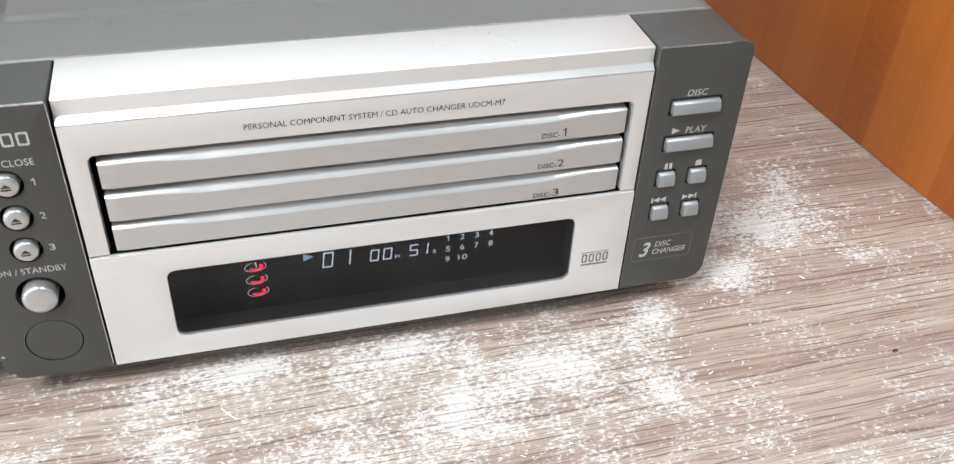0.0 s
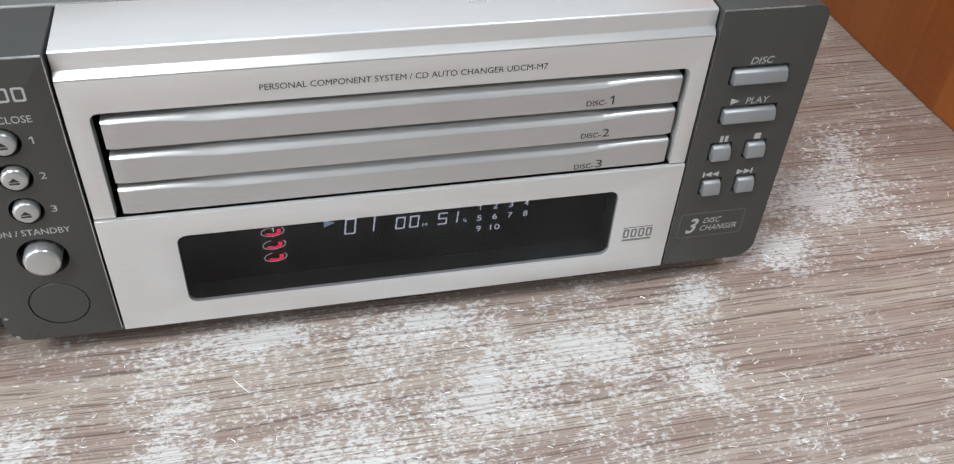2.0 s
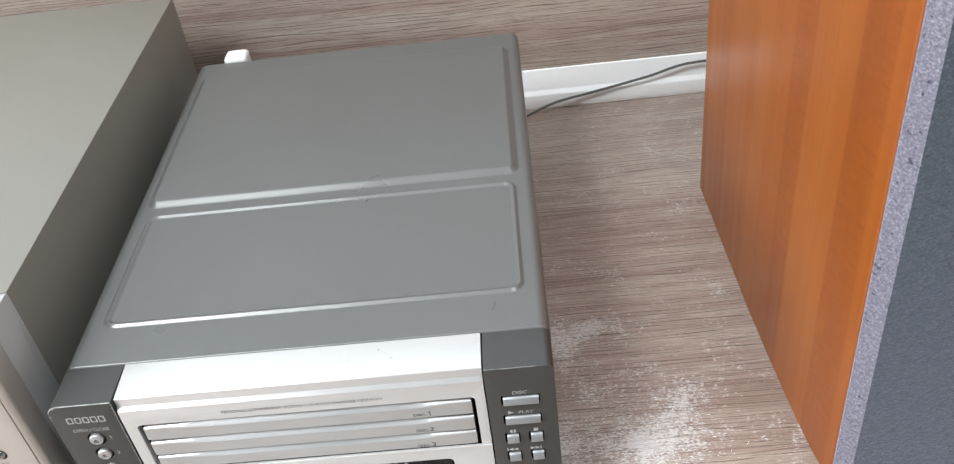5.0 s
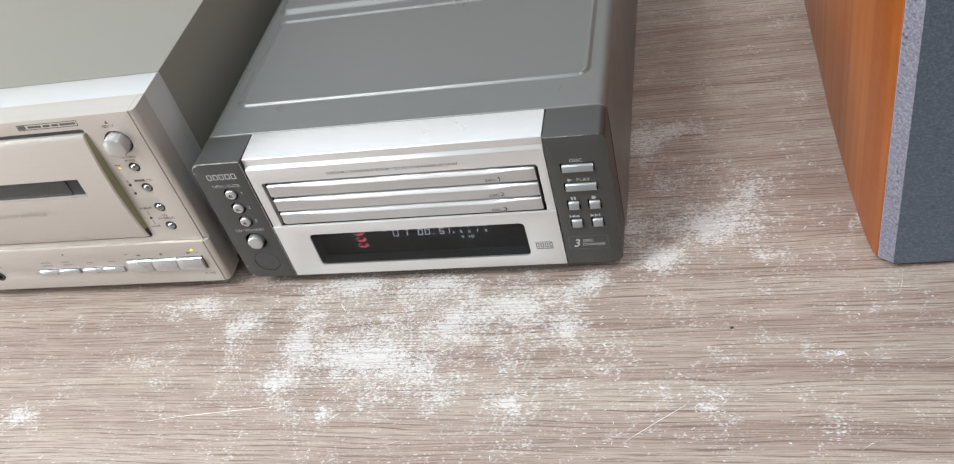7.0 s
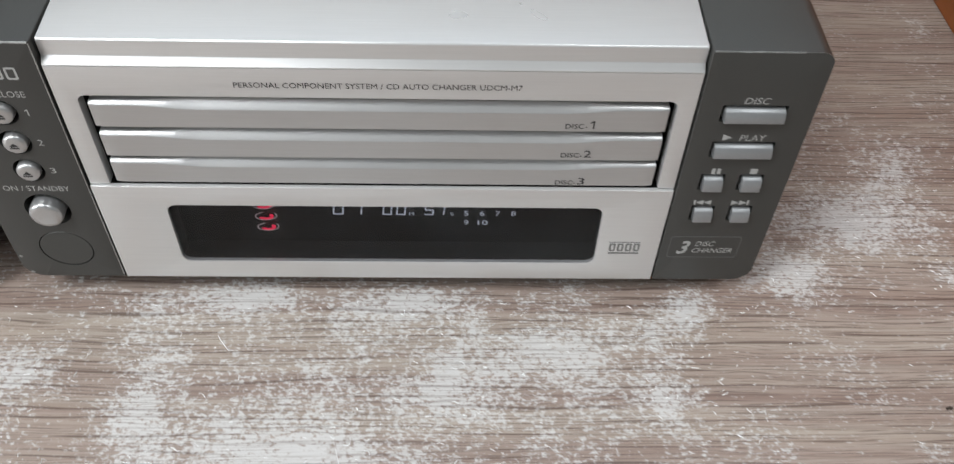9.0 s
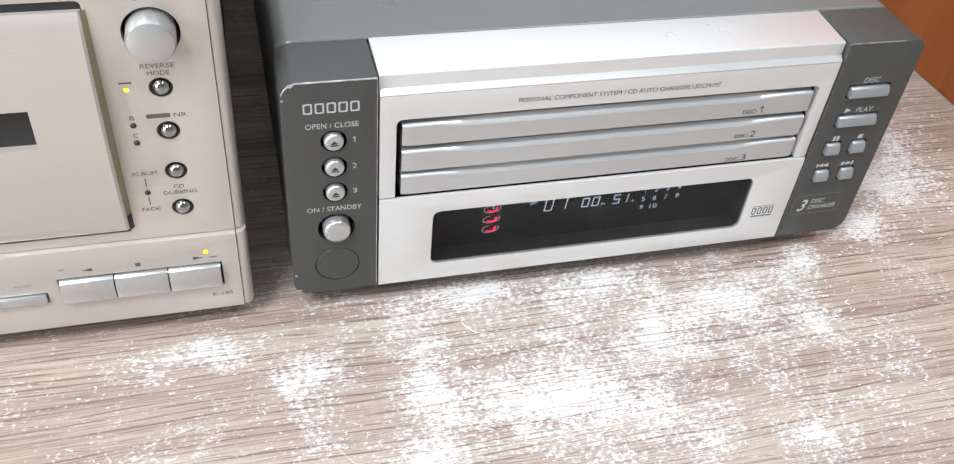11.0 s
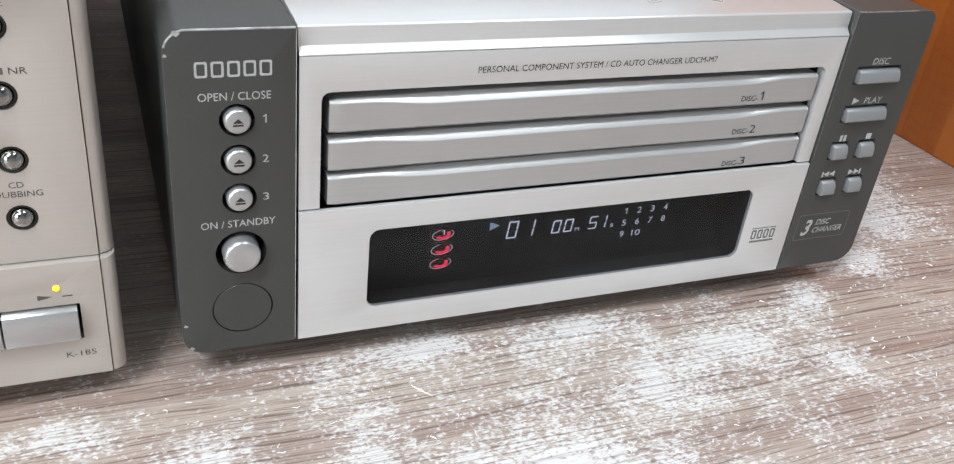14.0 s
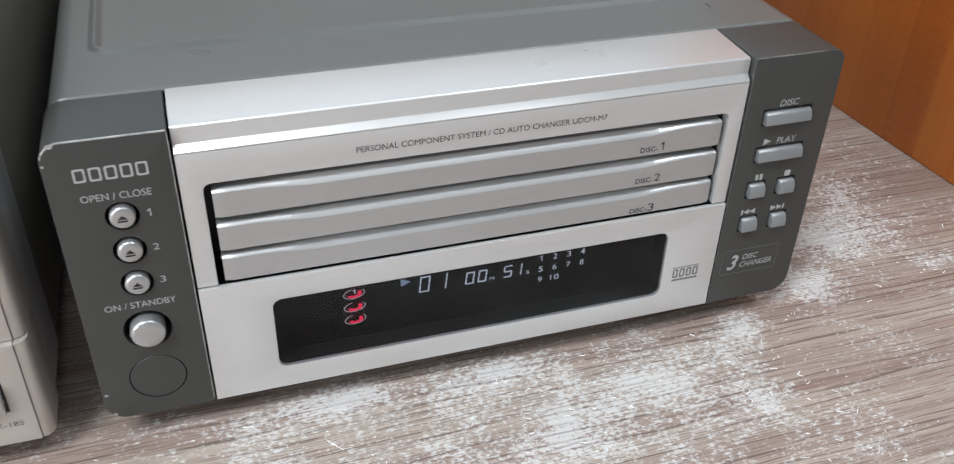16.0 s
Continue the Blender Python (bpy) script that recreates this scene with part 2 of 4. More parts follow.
        col = blend(nt, mask, col, (0.67, 0.66, 0.65))
        rough = calc(nt, "ADD", rough, calc(nt, "MULTIPLY", mask, 0.35))
    nt.links.new(col, bsdf.inputs["Base Color"])
    nt.links.new(rough, bsdf.inputs["Roughness"])
    bump(nt, bsdf, calc(nt, "SUBTRACT", 1.0, darks), 0.35, 0.00012)
    return m


LAMINATE = laminate("worn_wood_laminate", True)
PANEL_WOOD = laminate("wood_laminate_panel", False)


def cherry():
    """Veneer laid in upright strips of slightly different tone, streaked along the grain, some with a curly figure."""
    m, nt, bsdf = nodes_of("cherry_veneer")
    sep = nt.nodes.new("ShaderNodeSeparateXYZ")
    nt.links.new(nt.nodes.new("ShaderNodeTexCoord").outputs["Object"], sep.inputs[0])
    wander = noise_tex(nt, coords(nt, (1, 9, 0.6)), 1.0, 1.0)
    across = calc(nt, "ADD", calc(nt, "MULTIPLY", sep.outputs[1], 46.0), calc(nt, "MULTIPLY", wander, 1.6))
    strip = nt.nodes.new("ShaderNodeTexWhiteNoise")
    strip.noise_dimensions = "1D"
    nt.links.new(calc(nt, "FLOOR", across), strip.inputs["W"])
    pick = strip.outputs["Value"]
    seam = span(nt, calc(nt, "ABSOLUTE", calc(nt, "SUBTRACT", calc(nt, "FRACT", across), 0.5)), 0.47, 0.5, 0.0, 0.35)
    fine = noise_tex(nt, coords(nt, (1, 420, 9)), 1.0, 3.0, 0.6)
    streak = noise_tex(nt, coords(nt, (1, 110, 2.2)), 1.0, 3.0, 0.6)
    curl = noise_tex(nt, coords(nt, (1, 90, 260)), 1.0, 4.0, 0.7, 0.8)
    broad = noise_tex(nt, coords(nt, (1, 22, 7)), 1.0, 3.0, 0.55)
    both = calc(nt, "ADD", calc(nt, "ADD", calc(nt, "MULTIPLY", pick, 0.20), calc(nt, "MULTIPLY", broad, 0.40)), calc(nt, "ADD", calc(nt, "MULTIPLY", fine, 0.18), calc(nt, "MULTIPLY", streak, 0.22)))
    col = ramp(nt, both, [(0.32, (0.245, 0.060, 0.009)), (0.45, (0.285, 0.075, 0.0115)), (0.55, (0.315, 0.088, 0.014)), (0.68, (0.345, 0.103, 0.018))])
    figure = calc(nt, "MULTIPLY", span(nt, curl, 0.46, 0.66, 0.0, 0.55), span(nt, pick, 0.75, 0.25, 0.0, 1.0))
    col = blend(nt, calc(nt, "MAXIMUM", figure, seam), col, (0.205, 0.046, 0.008))
    nt.links.new(col, bsdf.inputs["Base Color"])
    nt.links.new(span(nt, streak, 0.3, 0.7, 0.29, 0.39), bsdf.inputs["Roughness"])
    bump(nt, bsdf, fine, 0.05, 0.0001)
    return m


CHERRY = cherry()


def grille_cloth(name, tones):
    m, nt, bsdf = nodes_of(name)
    fine = noise_tex(nt, coords(nt), 900.0, 2.0, 0.7)
    pits = noise_tex(nt, coords(nt), 330.0, 2.0, 0.6)
    col = ramp(nt, fine, list(zip((0.3, 0.55, 0.75), tones)))
    col = blend(nt, span(nt, pits, 0.36, 0.28, 0.0, 0.85), col, (0.012, 0.018, 0.03))
    nt.links.new(col, bsdf.inputs["Base Color"])
    bsdf.inputs["Roughness"].default_value = 0.75
    bsdf.inputs["Sheen Weight"].default_value = 0.5
    bsdf.inputs["Sheen Tint"].default_value = (0.75, 0.72, 0.9, 1)
    bump(nt, bsdf, calc(nt, "ADD", fine, pits), 0.6, 0.0006)
    return m


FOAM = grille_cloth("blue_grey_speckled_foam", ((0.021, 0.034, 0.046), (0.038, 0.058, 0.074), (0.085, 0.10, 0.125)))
# Same foam in a paler violet tint, painting in the light on the bevel.
FOAM_LIT = grille_cloth("lit_speckled_foam", ((0.10, 0.10, 0.125), (0.185, 0.178, 0.225), (0.33, 0.32, 0.375)))

# ---------------------------------------------------------------- building helpers (shapes in mm)


def thing(name, x, y, label, category, group="", z=0.0, turn=0.0):
    ob = new(name)
    ob.empty_display_size = 0.02
    ob.matrix_basis = pose(x * MM, y * MM, z * MM, 0, 0, turn)
    return tagged(ob, label, category, group)


def origin_of(ob):
    m = ob.matrix_basis.copy()
    return origin_of(ob.parent) @ ob.matrix_parent_inverse @ m if ob.parent else m


def finish(bm, name, material, smooth=35):
    me = bpy.data.meshes.new(name)
    bmesh.ops.recalc_face_normals(bm, faces=bm.faces)
    bm.to_mesh(me)
    bm.free()
    me.transform(Matrix.Scale(MM, 4))
    me.materials.append(material)
    if smooth:
        me.shade_smooth()
        me.set_sharp_from_angle(angle=radians(smooth))
    return me


def part(name, bm, material, parent, label="", local=False, smooth=35):
    """Links a bmesh as one mesh under a thing or a part; its shape is in world mm, or in the parent's own if local."""
    ob = new(name, finish(bm, name, material, smooth))
    if parent:
        ob.parent = parent
        if not local:
            ob.matrix_parent_inverse = origin_of(parent).inverted()
    return tagged(ob, label)


def rrect(x0, z0, x1, z1, r=0.0, n=6):
    rs = r if isinstance(r, tuple) else (r,) * 4  # bottom left, bottom right, top right, top left
    out = []
    for (cx, cz, sx, sz, a0), q in zip(((x0, z0, 1, 1, 180), (x1, z0, -1, 1, 270), (x1, z1, -1, -1, 0), (x0, z1, 1, -1, 90)), rs):
        if q <= 0:
            out.append((cx, cz))
        else:
            for i in range(n + 1):
                a = radians(a0 + 90 * i / n)
                out.append((cx + sx * q + q * math.cos(a), cz + sz * q + q * math.sin(a)))
    return out


def disc(cx, cz, r, n=40):
    return [(cx + r * math.cos(math.tau * i / n), cz + r * math.sin(math.tau * i / n)) for i in range(n)]


def soften(bm, width, segments=2, least=50):
    if width > 0:
        edges = [e for e in bm.edges if len(e.link_faces) == 2 and e.calc_face_angle(0) > radians(least)]
        bmesh.ops.bevel(bm, geom=edges, offset=width, segments=segments, profile=0.6, affect="EDGES", clamp_overlap=True)


def plate(loops, y0, y1, bevel=0.0, bm=None, worn=None):
    """A plate that faces -y, from its outline and holes in x and z, between the depths y0 (front) and y1."""
    one = bmesh.new()
    edges = []
    for loop in loops:
        vs = [one.verts.new((x, y0, z)) for x, z in loop]
        edges += [one.edges.new((vs[i], vs[(i + 1) % len(vs)])) for i in range(len(vs))]
    faces = [g for g in bmesh.ops.triangle_fill(one, edges=edges, use_beauty=True)["geom"] if isinstance(g, bmesh.types.BMFace)]
    grown = bmesh.ops.extrude_face_region(one, geom=faces)["geom"]
    bmesh.ops.translate(one, verts=[g for g in grown if isinstance(g, bmesh.types.BMVert)], vec=(0, y1 - y0, 0))
    bmesh.ops.recalc_face_normals(one, faces=one.faces)
    if bevel:
        edges = [e for e in one.edges if len(e.link_faces) == 2 and e.calc_face_angle(0) > radians(60)
                 and all(abs(v.co.y - y0) < 1e-6 for v in e.verts)]
        if worn:
            edges = [e for e in edges if worn((e.verts[0].co + e.verts[1].co) / 2)]
        bmesh.ops.bevel(one, geom=edges, offset=bevel, segments=2, profile=0.6, affect="EDGES", clamp_overlap=True, material=1 if worn else -1)
    return one if bm is None else join(bm, one)


def join(bm, other):
    me = bpy.data.meshes.new("join")
    other.to_mesh(me)
    other.free()
    bm.from_mesh(me)
    bpy.data.meshes.remove(me)
    return bm


def box(x0, y0, z0, x1, y1, z1, bevel=0.0, segments=2, bm=None):
    one = bmesh.new()
    bmesh.ops.create_cube(one, size=1.0, matrix=Matrix.LocRotScale(((x0 + x1) / 2, (y0 + y1) / 2, (z0 + z1) / 2), None, (x1 - x0, y1 - y0, z1 - z0)))
    soften(one, bevel, segments)
    return one if bm is None else join(bm, one)


def prism(profile, x0, x1, bevel=0.0):
    """A profile in y and z, drawn out along x."""
    bm = bmesh.new()
    ends = [[bm.verts.new((x, y, z)) for y, z in profile] for x in (x0, x1)]
    n = len(profile)
    for i in range(n):
        bm.faces.new((ends[0][i], ends[0][(i + 1) % n], ends[1][(i + 1) % n], ends[1][i]))
    bm.faces.new(ends[0])
    bm.faces.new(ends[1][::-1])
    bmesh.ops.recalc_face_normals(bm, faces=bm.faces)
    soften(bm, bevel, 2, 25)
    return bm


def plan_block(outline, z0, z1, bevel):
    """An outline in x and y, drawn upwards."""
    bm = bmesh.new()
    ends = [[bm.verts.new((x, y, z)) for x, y in outline] for z in (z0, z1)]
    n = len(outline)
    for i in range(n):
        bm.faces.new((ends[0][i], ends[0][(i + 1) % n], ends[1][(i + 1) % n], ends[1][i]))
    bm.faces.new(ends[0][::-1])
    bm.faces.new(ends[1])
    bmesh.ops.recalc_face_normals(bm, faces=bm.faces)
    soften(bm, bevel, 3)
    return bm


def knob(cx, cz, rings, n=40):
    """A turned shape along y: rings of (radius, depth), the first at the back."""
    bm = bmesh.new()
    rows = [[bm.verts.new((cx + r * math.cos(math.tau * i / n), y, cz + r * math.sin(math.tau * i / n))) for i in range(n)] for r, y in rings]
    for a, b in zip(rows, rows[1:]):
        for i in range(n):
            bm.faces.new((a[i], a[(i + 1) % n], b[(i + 1) % n], b[i]))
    bm.faces.new(rows[-1])
    bm.faces.new(rows[0][::-1])
    return bm


def ring(cx, cz, r0, r1, y0, y1, n=40):
    return plate([disc(cx, cz, r1, n), disc(cx, cz, r0, n)], y0, y1)


def tube(points, radius, n=8):
    """A round cable through points, in mm."""
    bm = bmesh.new()
    pts = [Vector(p) for p in points]
    fine = []
    for i in range(len(pts) - 1):
        p0, p1, p2, p3 = pts[max(i - 1, 0)], pts[i], pts[i + 1], pts[min(i + 2, len(pts) - 1)]
        for k in range(8):
            t = k / 8
            fine.append(0.5 * (2 * p1 + (p2 - p0) * t + (2 * p0 - 5 * p1 + 4 * p2 - p3) * t * t + (3 * p1 - p0 - 3 * p2 + p3) * t ** 3))
    fine.append(pts[-1])
    rows = []
    for i, p in enumerate(fine):
        d = (fine[min(i + 1, len(fine) - 1)] - fine[max(i - 1, 0)]).normalized()
        side = d.cross(Vector((0, 0, 1)) if abs(d.z) < 0.9 else Vector((1, 0, 0))).normalized()
        up = side.cross(d)
        rows.append([bm.verts.new(p + radius * (math.cos(math.tau * k / n) * side + math.sin(math.tau * k / n) * up)) for k in range(n)])
    for a, b in zip(rows, rows[1:]):
        for k in range(n):
            bm.faces.new((a[k], a[(k + 1) % n], b[(k + 1) % n], b[k]))
    bm.faces.new(rows[0][::-1])
    bm.faces.new(rows[-1])
    return bm


def letters(text, x0, x1, z0, height, y, material, parent, slant=0.0, weight=0.0, name="lettering"):
    """Printed words on a face towards -y: left and right ends, foot and cap height in mm."""
    cu = bpy.data.curves.new(name, "FONT")
    cu.body, cu.size, cu.shear, cu.offset, cu.resolution_u = text, 1.0, slant, weight, 3
    tmp = new(name, cu)
    me = bpy.data.meshes.new_from_object(tmp)
    bpy.data.objects.remove(tmp)
    co = np.array([v.co[:2] for v in me.vertices])
    lo, hi = co.min(0), co.max(0)
    top = 0.729
    sx = (x1 - x0) / (hi[0] - lo[0])
    sz = height / top
    for v in me.vertices:
        u, w = v.co[0], v.co[1]
        v.co = ((x0 + (u - lo[0]) * sx) * MM, y * MM, (z0 + w * sz) * MM)
    me.materials.append(material)
    ob = new(name, me)
    ob.parent = parent
    ob.matrix_parent_inverse = origin_of(parent).inverted()
    return ob


def marks(loop_sets, y, material, parent, name):
    for loops in loop_sets:
        shapes([loops], y, material, parent, name)


def shapes(loop_sets, y, material, parent, name, depth=0.06, label=""):
    """Thin printed shapes in x and z."""
    bm = bmesh.new()
    for loops in loop_sets:
        plate(loops, y, y + depth, 0.0, bm)
    return part(name, bm, material, parent, label, smooth=0)


def tri(x0, x1, z0, z1, way=1):
    m = (z0 + z1) / 2
    return [(x0, z0), (x1, m), (x0, z1)] if way > 0 else [(x1, z0), (x1, z1), (x0, m)]


def one(x, z, h, t):
    """The outline of a numeral one: stem and flag."""
    f = 0.28 * h
    return [(x + f, z), (x + f + t, z), (x + f + t, z + h), (x + f, z + h), (x, z + 0.78 * h), (x, z + 0.66 * h), (x + f, z + 0.80 * h)]


# ---------------------------------------------------------------- the setting
def slab(name, x0, y0, z0, x1, y1, z1, material, label, category):
    return tagged(part(name, box(x0, y0, z0, x1, y1, z1), material, None, smooth=0), label, category, "", "structure")


table = thing("table", 0, -120, "grey-brown wood-grain laminate tabletop with worn white patches", "table", z=-30)
part("tabletop", box(-1100, -700, -30, 1200, 352, 0, 1.0), LAMINATE, table, "worn grey-brown wood laminate")
for lx in (-1050, 1100):
    part("side_panel", box(lx, -660, -750, lx + 30, 340, -30.2, 1.0), PANEL_WOOD, table)
slab("floor", -2000, -3000, -790, 2200, 520, -750.5, FLOORING, "plain brown floor under the table", "floor")
slab("ceiling", -2000, -3000, 1850, 2200, 520, 1890, PLASTER, "plain ceiling, greyed to cut bounce", "ceiling")
west = slab("wall_west", -2040, -3000, -750, -2000, 520, 240, PLASTER, "greyed wall with an assumed window opening", "wall")
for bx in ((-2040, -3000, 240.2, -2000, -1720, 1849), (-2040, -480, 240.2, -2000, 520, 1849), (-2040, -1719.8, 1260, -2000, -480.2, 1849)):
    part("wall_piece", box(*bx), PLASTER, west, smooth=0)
slab("wall_east", 2200, -3000, -750, 2240, 520, 1850, PLASTER, "plain wall, greyed to cut bounce", "wall")
slab("wall_south", -2000, -3040, -750, 2200, -3000, 1850, PLASTER, "plain wall, greyed to cut bounce", "wall")
wall = slab("wall_north", -2000, 372, -750, 2200, 420, 520, BACK_WALL, "white wall behind the table, brightened for reflections, with a window opening", "wall")
for bx in ((-2000, 372, 520.2, -560, 420, 1500), (760, 372, 520.2, 2200, 420, 1500), (-2000, 372, 1500.2, 2200, 420, 1849)):
    part("wall_piece", box(*bx), BACK_WALL, wall, smooth=0)
panel = slab("wall_panel", -1100, 356, -30, 1200, 371, 230, PANEL_WOOD, "grey-brown wood laminate panel behind the table", "wall panel")
trim = prism([(355.5, 0.2), (350, 0.2), (349.2, 4), (349.6, 12), (352.2, 15), (354, 31), (355.5, 31.5)], -1100, 1200, 0.5)
tagged(part("trim", trim, WHITE, None), "glossy white plastic trim strip along the back of the table", "trim", "", "structure")

# ---------------------------------------------------------------- the disc changer
changer = thing("disc_changer", 76, 130, "silver and graphite three-disc compact player standing on the table", "disc player")


def smooth01(v):
    v = min(1.0, max(0.0, v))
    return v * v * (3 - 2 * v)


def inside(x, y, x0, y0, x1, y1, r):
    """Signed distance into a rounded rectangle."""
    qx, qy = abs(x - (x0 + x1) / 2) - (x1 - x0) / 2 + r, abs(y - (y0 + y1) / 2) - (y1 - y0) / 2 + r
    return -(math.hypot(max(qx, 0), max(qy, 0)) + min(max(qx, qy), 0) - r)


def changer_cover():
    """A folded sheet cover with rounded shoulders and two raised panels pressed into its top."""
    bm = bmesh.new()
    x0, x1, y0, y1, top, low, r = -27.6, 182.9, 20.8, 292.0, 94.3, 9.6, 5.0
    def steps(lo, hi, coarse, fine, zones):
        out, v = [], lo
        while v < hi - 1e-6:
            out.append(v)
            v += fine if any(c - w <= v <= c + w for c, w in zones) else coarse
        return out + [hi]

    xs = steps(x0 + r, x1 - r, 2.5, 0.35, [(-17.5, 7), (173.5, 7)])
    ys = steps(y0, y1, 3.0, 0.3, [(21.5, 1.5), (46, 6.5), (126, 7), (136, 5), (272, 6)])

    def ramp_up(d, wide):
        v = min(1.0, max(0.0, d / wide + 0.5))
        return v if 0.12 < v < 0.88 else (v * v / 0.24 + 0.06 if v <= 0.12 and v > 0 else 1 - (1 - v) ** 2 / 0.24 - 0.06 if 0.88 <= v < 1 else float(v >= 1))

    cols = [(x0, low - top)] + [(x0, -r)] + [(x0 + q, -(r - math.sqrt(max(0, r * r - (r - q) ** 2)))) for q in (0.3, 1.0, 2.2, 3.6)]
    cols += [(x, 0.0) for x in xs]
    cols += [(x1 - q, -(r - math.sqrt(max(0, r * r - (r - q) ** 2)))) for q in (3.6, 2.2, 1.0, 0.3)] + [(x1, -r), (x1, low - top)]
    rows = []
    for y in ys:
        row = []
        for x, dz in cols:
            z = top + dz - (0.8 * (1 - min(1.0, (y - y0) / 0.9)) ** 2 if dz > -20 else 0)
            if dz == 0.0:
                z += max(0.0, 1.35 - 0.75 * abs(inside(x, y, -16.2, 45.5, 172.0, 126.0, 5)))
                z += 2.7 * ramp_up(inside(x, y, -19.0, 135.5, 174.0, 272.0, 4), 3.6)
            row.append(bm.verts.new((x, y, z)))
        rows.append(row)
    for a, b in zip(rows, rows[1:]):
        for i in range(len(a) - 1):
            bm.faces.new((a[i], a[i + 1], b[i + 1], b[i]))
    bm.faces.new(rows[-1])
    return bm


part("cover", changer_cover(), COVER, changer, "grey painted metal cover", smooth=75)
part("base_tray", box(-26.6, 22, 8.8, 181.8, 290, 11.2, 0.4), BLACK, changer, "black underside")
for fx in (-8, 162):
    for fy in (30, 262):
        part("foot", box(fx - 9, fy - 9, 0, fx + 9, fy + 9, 9.0, 2.0), RUBBER, changer, "black rubber foot")

# silver centre of the front
top_profile = [(20.6, 82), (20.6, 94.1), (1.7, 93.3), (1.3, 92.9), (1.3, 88.7), (-0.3, 87.1), (-0.3, 86.8), (3, 86.8), (3, 82)]
part("top_trim", prism(top_profile, 0.2, 153.4, 0.22), SILVER, changer, "bright brushed silver top edge")
outline = [(0.2, 47.7), (5.4, 47.7)] + [(5.4, 75.9), (5.65, 76.9), (6.4, 77.65), (7.4, 77.9), (147.0, 77.9), (148.0, 77.65), (148.75, 76.9), (149.0, 75.9)]
outline += [(149.0, 47.7), (153.4, 47.7), (153.4, 86.7), (0.2, 86.7)]
part("upper_bezel", plate([outline], -0.3, 3.0, 0.25), SILVER, changer, "brushed silver front")
part("lower_bezel", plate([rrect(0.2, 9.2, 153.4, 47.3), rrect(18.2, 16.5, 135.6, 40.2, 2.6)[::-1]], -1.0, 0.3, 0.3), SILVER, changer, "brushed silver front")
liner = box(4.5, 12, 46.0, 150, 13, 79.5)
for b in ((4.2, 3.05, 46, 5.2, 12, 79.5), (149.2, 3.05, 46, 150.2, 12, 79.5), (4.5, 3.05, 78.2, 150, 12, 79.2), (4.5, 0.4, 45.6, 150, 12, 46.6)):
    box(*b, bm=liner)
part("slot_liner", liner, BLACK, changer, "black tray slot", smooth=0)


def tray_front(z0, z1, x0=7.3, x1=147.3):
    bm = bmesh.new()
    rows = []
    n = 70
    for i in range(n + 1):
        x = x0 + (x1 - x0) * i / n
        e = min(x - x0, x1 - x)
        b = 0.75 + 1.15 * smooth01((e - 9) / 17)
        c = 0.35 if i in (0, n) else 0.0
        prof = [(9, z0 + c), (0.9, z0 + c), (0.35 + c, z0 + 0.35 + c), (-0.3 + c, z0 + 0.9), (-0.3 + c, z1 - b - 0.25), (-0.12 + c, z1 - b), (0.95 * b, z1 - 0.12 - c), (0.95 * b + 0.4, z1 - c), (9, z1 - c)]
        rows.append([bm.verts.new((x, y, z)) for y, z in prof])
    for a, b in zip(rows, rows[1:]):
        for k in range(len(a) - 1):
            bm.faces.new((a[k], b[k], b[k + 1], a[k + 1]))
    bm.faces.new(rows[0])
    bm.faces.new(rows[-1][::-1])
    return bm


for number, z0, shift in (("1", 67.0, 0.0), ("2", 57.0, -0.2), ("3", 47.6, -0.8)):
    tray = part("disc_tray", tray_front(z0 + 0.1, z0 + (8.9 if z0 > 50 else 8.7)), SILVER_TRAY, changer, "silver disc tray front, closed", smooth=25)
    foot = z0 + (2.0 if number != "3" else 1.4)
    letters("DISC-", 122.3 + shift, 127.7 + shift, foot, 1.6, -0.36, INK, tray, weight=0.012)
    if number == "1":
        shapes([[one(128.4, foot, 2.6, 0.4)]], -0.36, INK, tray, "lettering", 0.02)
    else:
        letters(number, 128.1 + shift, 130.0 + shift, foot, 2.6, -0.36, INK, tray, 0.0, 0.0)
letters("PERSONAL COMPONENT SYSTEM / CD AUTO CHANGER UDCM-M7", 43.0, 111.0, 81.0, 1.7, -0.36, INK, changer)

# emblem below the trays: a plain outlined shape with bars
emblem = [[rrect(139.2 + 2.3 * i, 22.3, 141.0 + 2.3 * i, 25.6, 0.5), rrect(139.75 + 2.3 * i, 22.85, 140.45 + 2.3 * i, 25.05, 0.25)[::-1]] for i in range(4)]
emblem += [[rrect(139.0, 26.0, 147.9, 26.3)], [rrect(139.2, 21.1, 147.9, 21.8)]]
shapes(emblem, -1.06, INK_PALE, changer, "emblem")

# display behind its smoked pane
display = part("display_window", plate([rrect(18.35, 16.65, 135.45, 40.05, 2.5)], -0.85, 0.25), PANE, changer, "smoked black display window")
display.visible_shadow = False
display.data.materials.append(PANE_CORE)
for face in display.data.polygons:
    face.material_index = 0 if face.normal.y < -0.9 else 1
well = box(16, 9.0, 13, 138, 10.0, 44)
for b in ((16, 0.34, 13, 17, 9.0, 44), (137, 0.34, 13, 138, 9.0, 44), (16, 0.34, 43, 138, 9.0, 44), (16, 0.34, 13, 138, 9.0, 14)):
    box(*b, bm=well)
part("display_well", well, BLACK, changer, smooth=0)
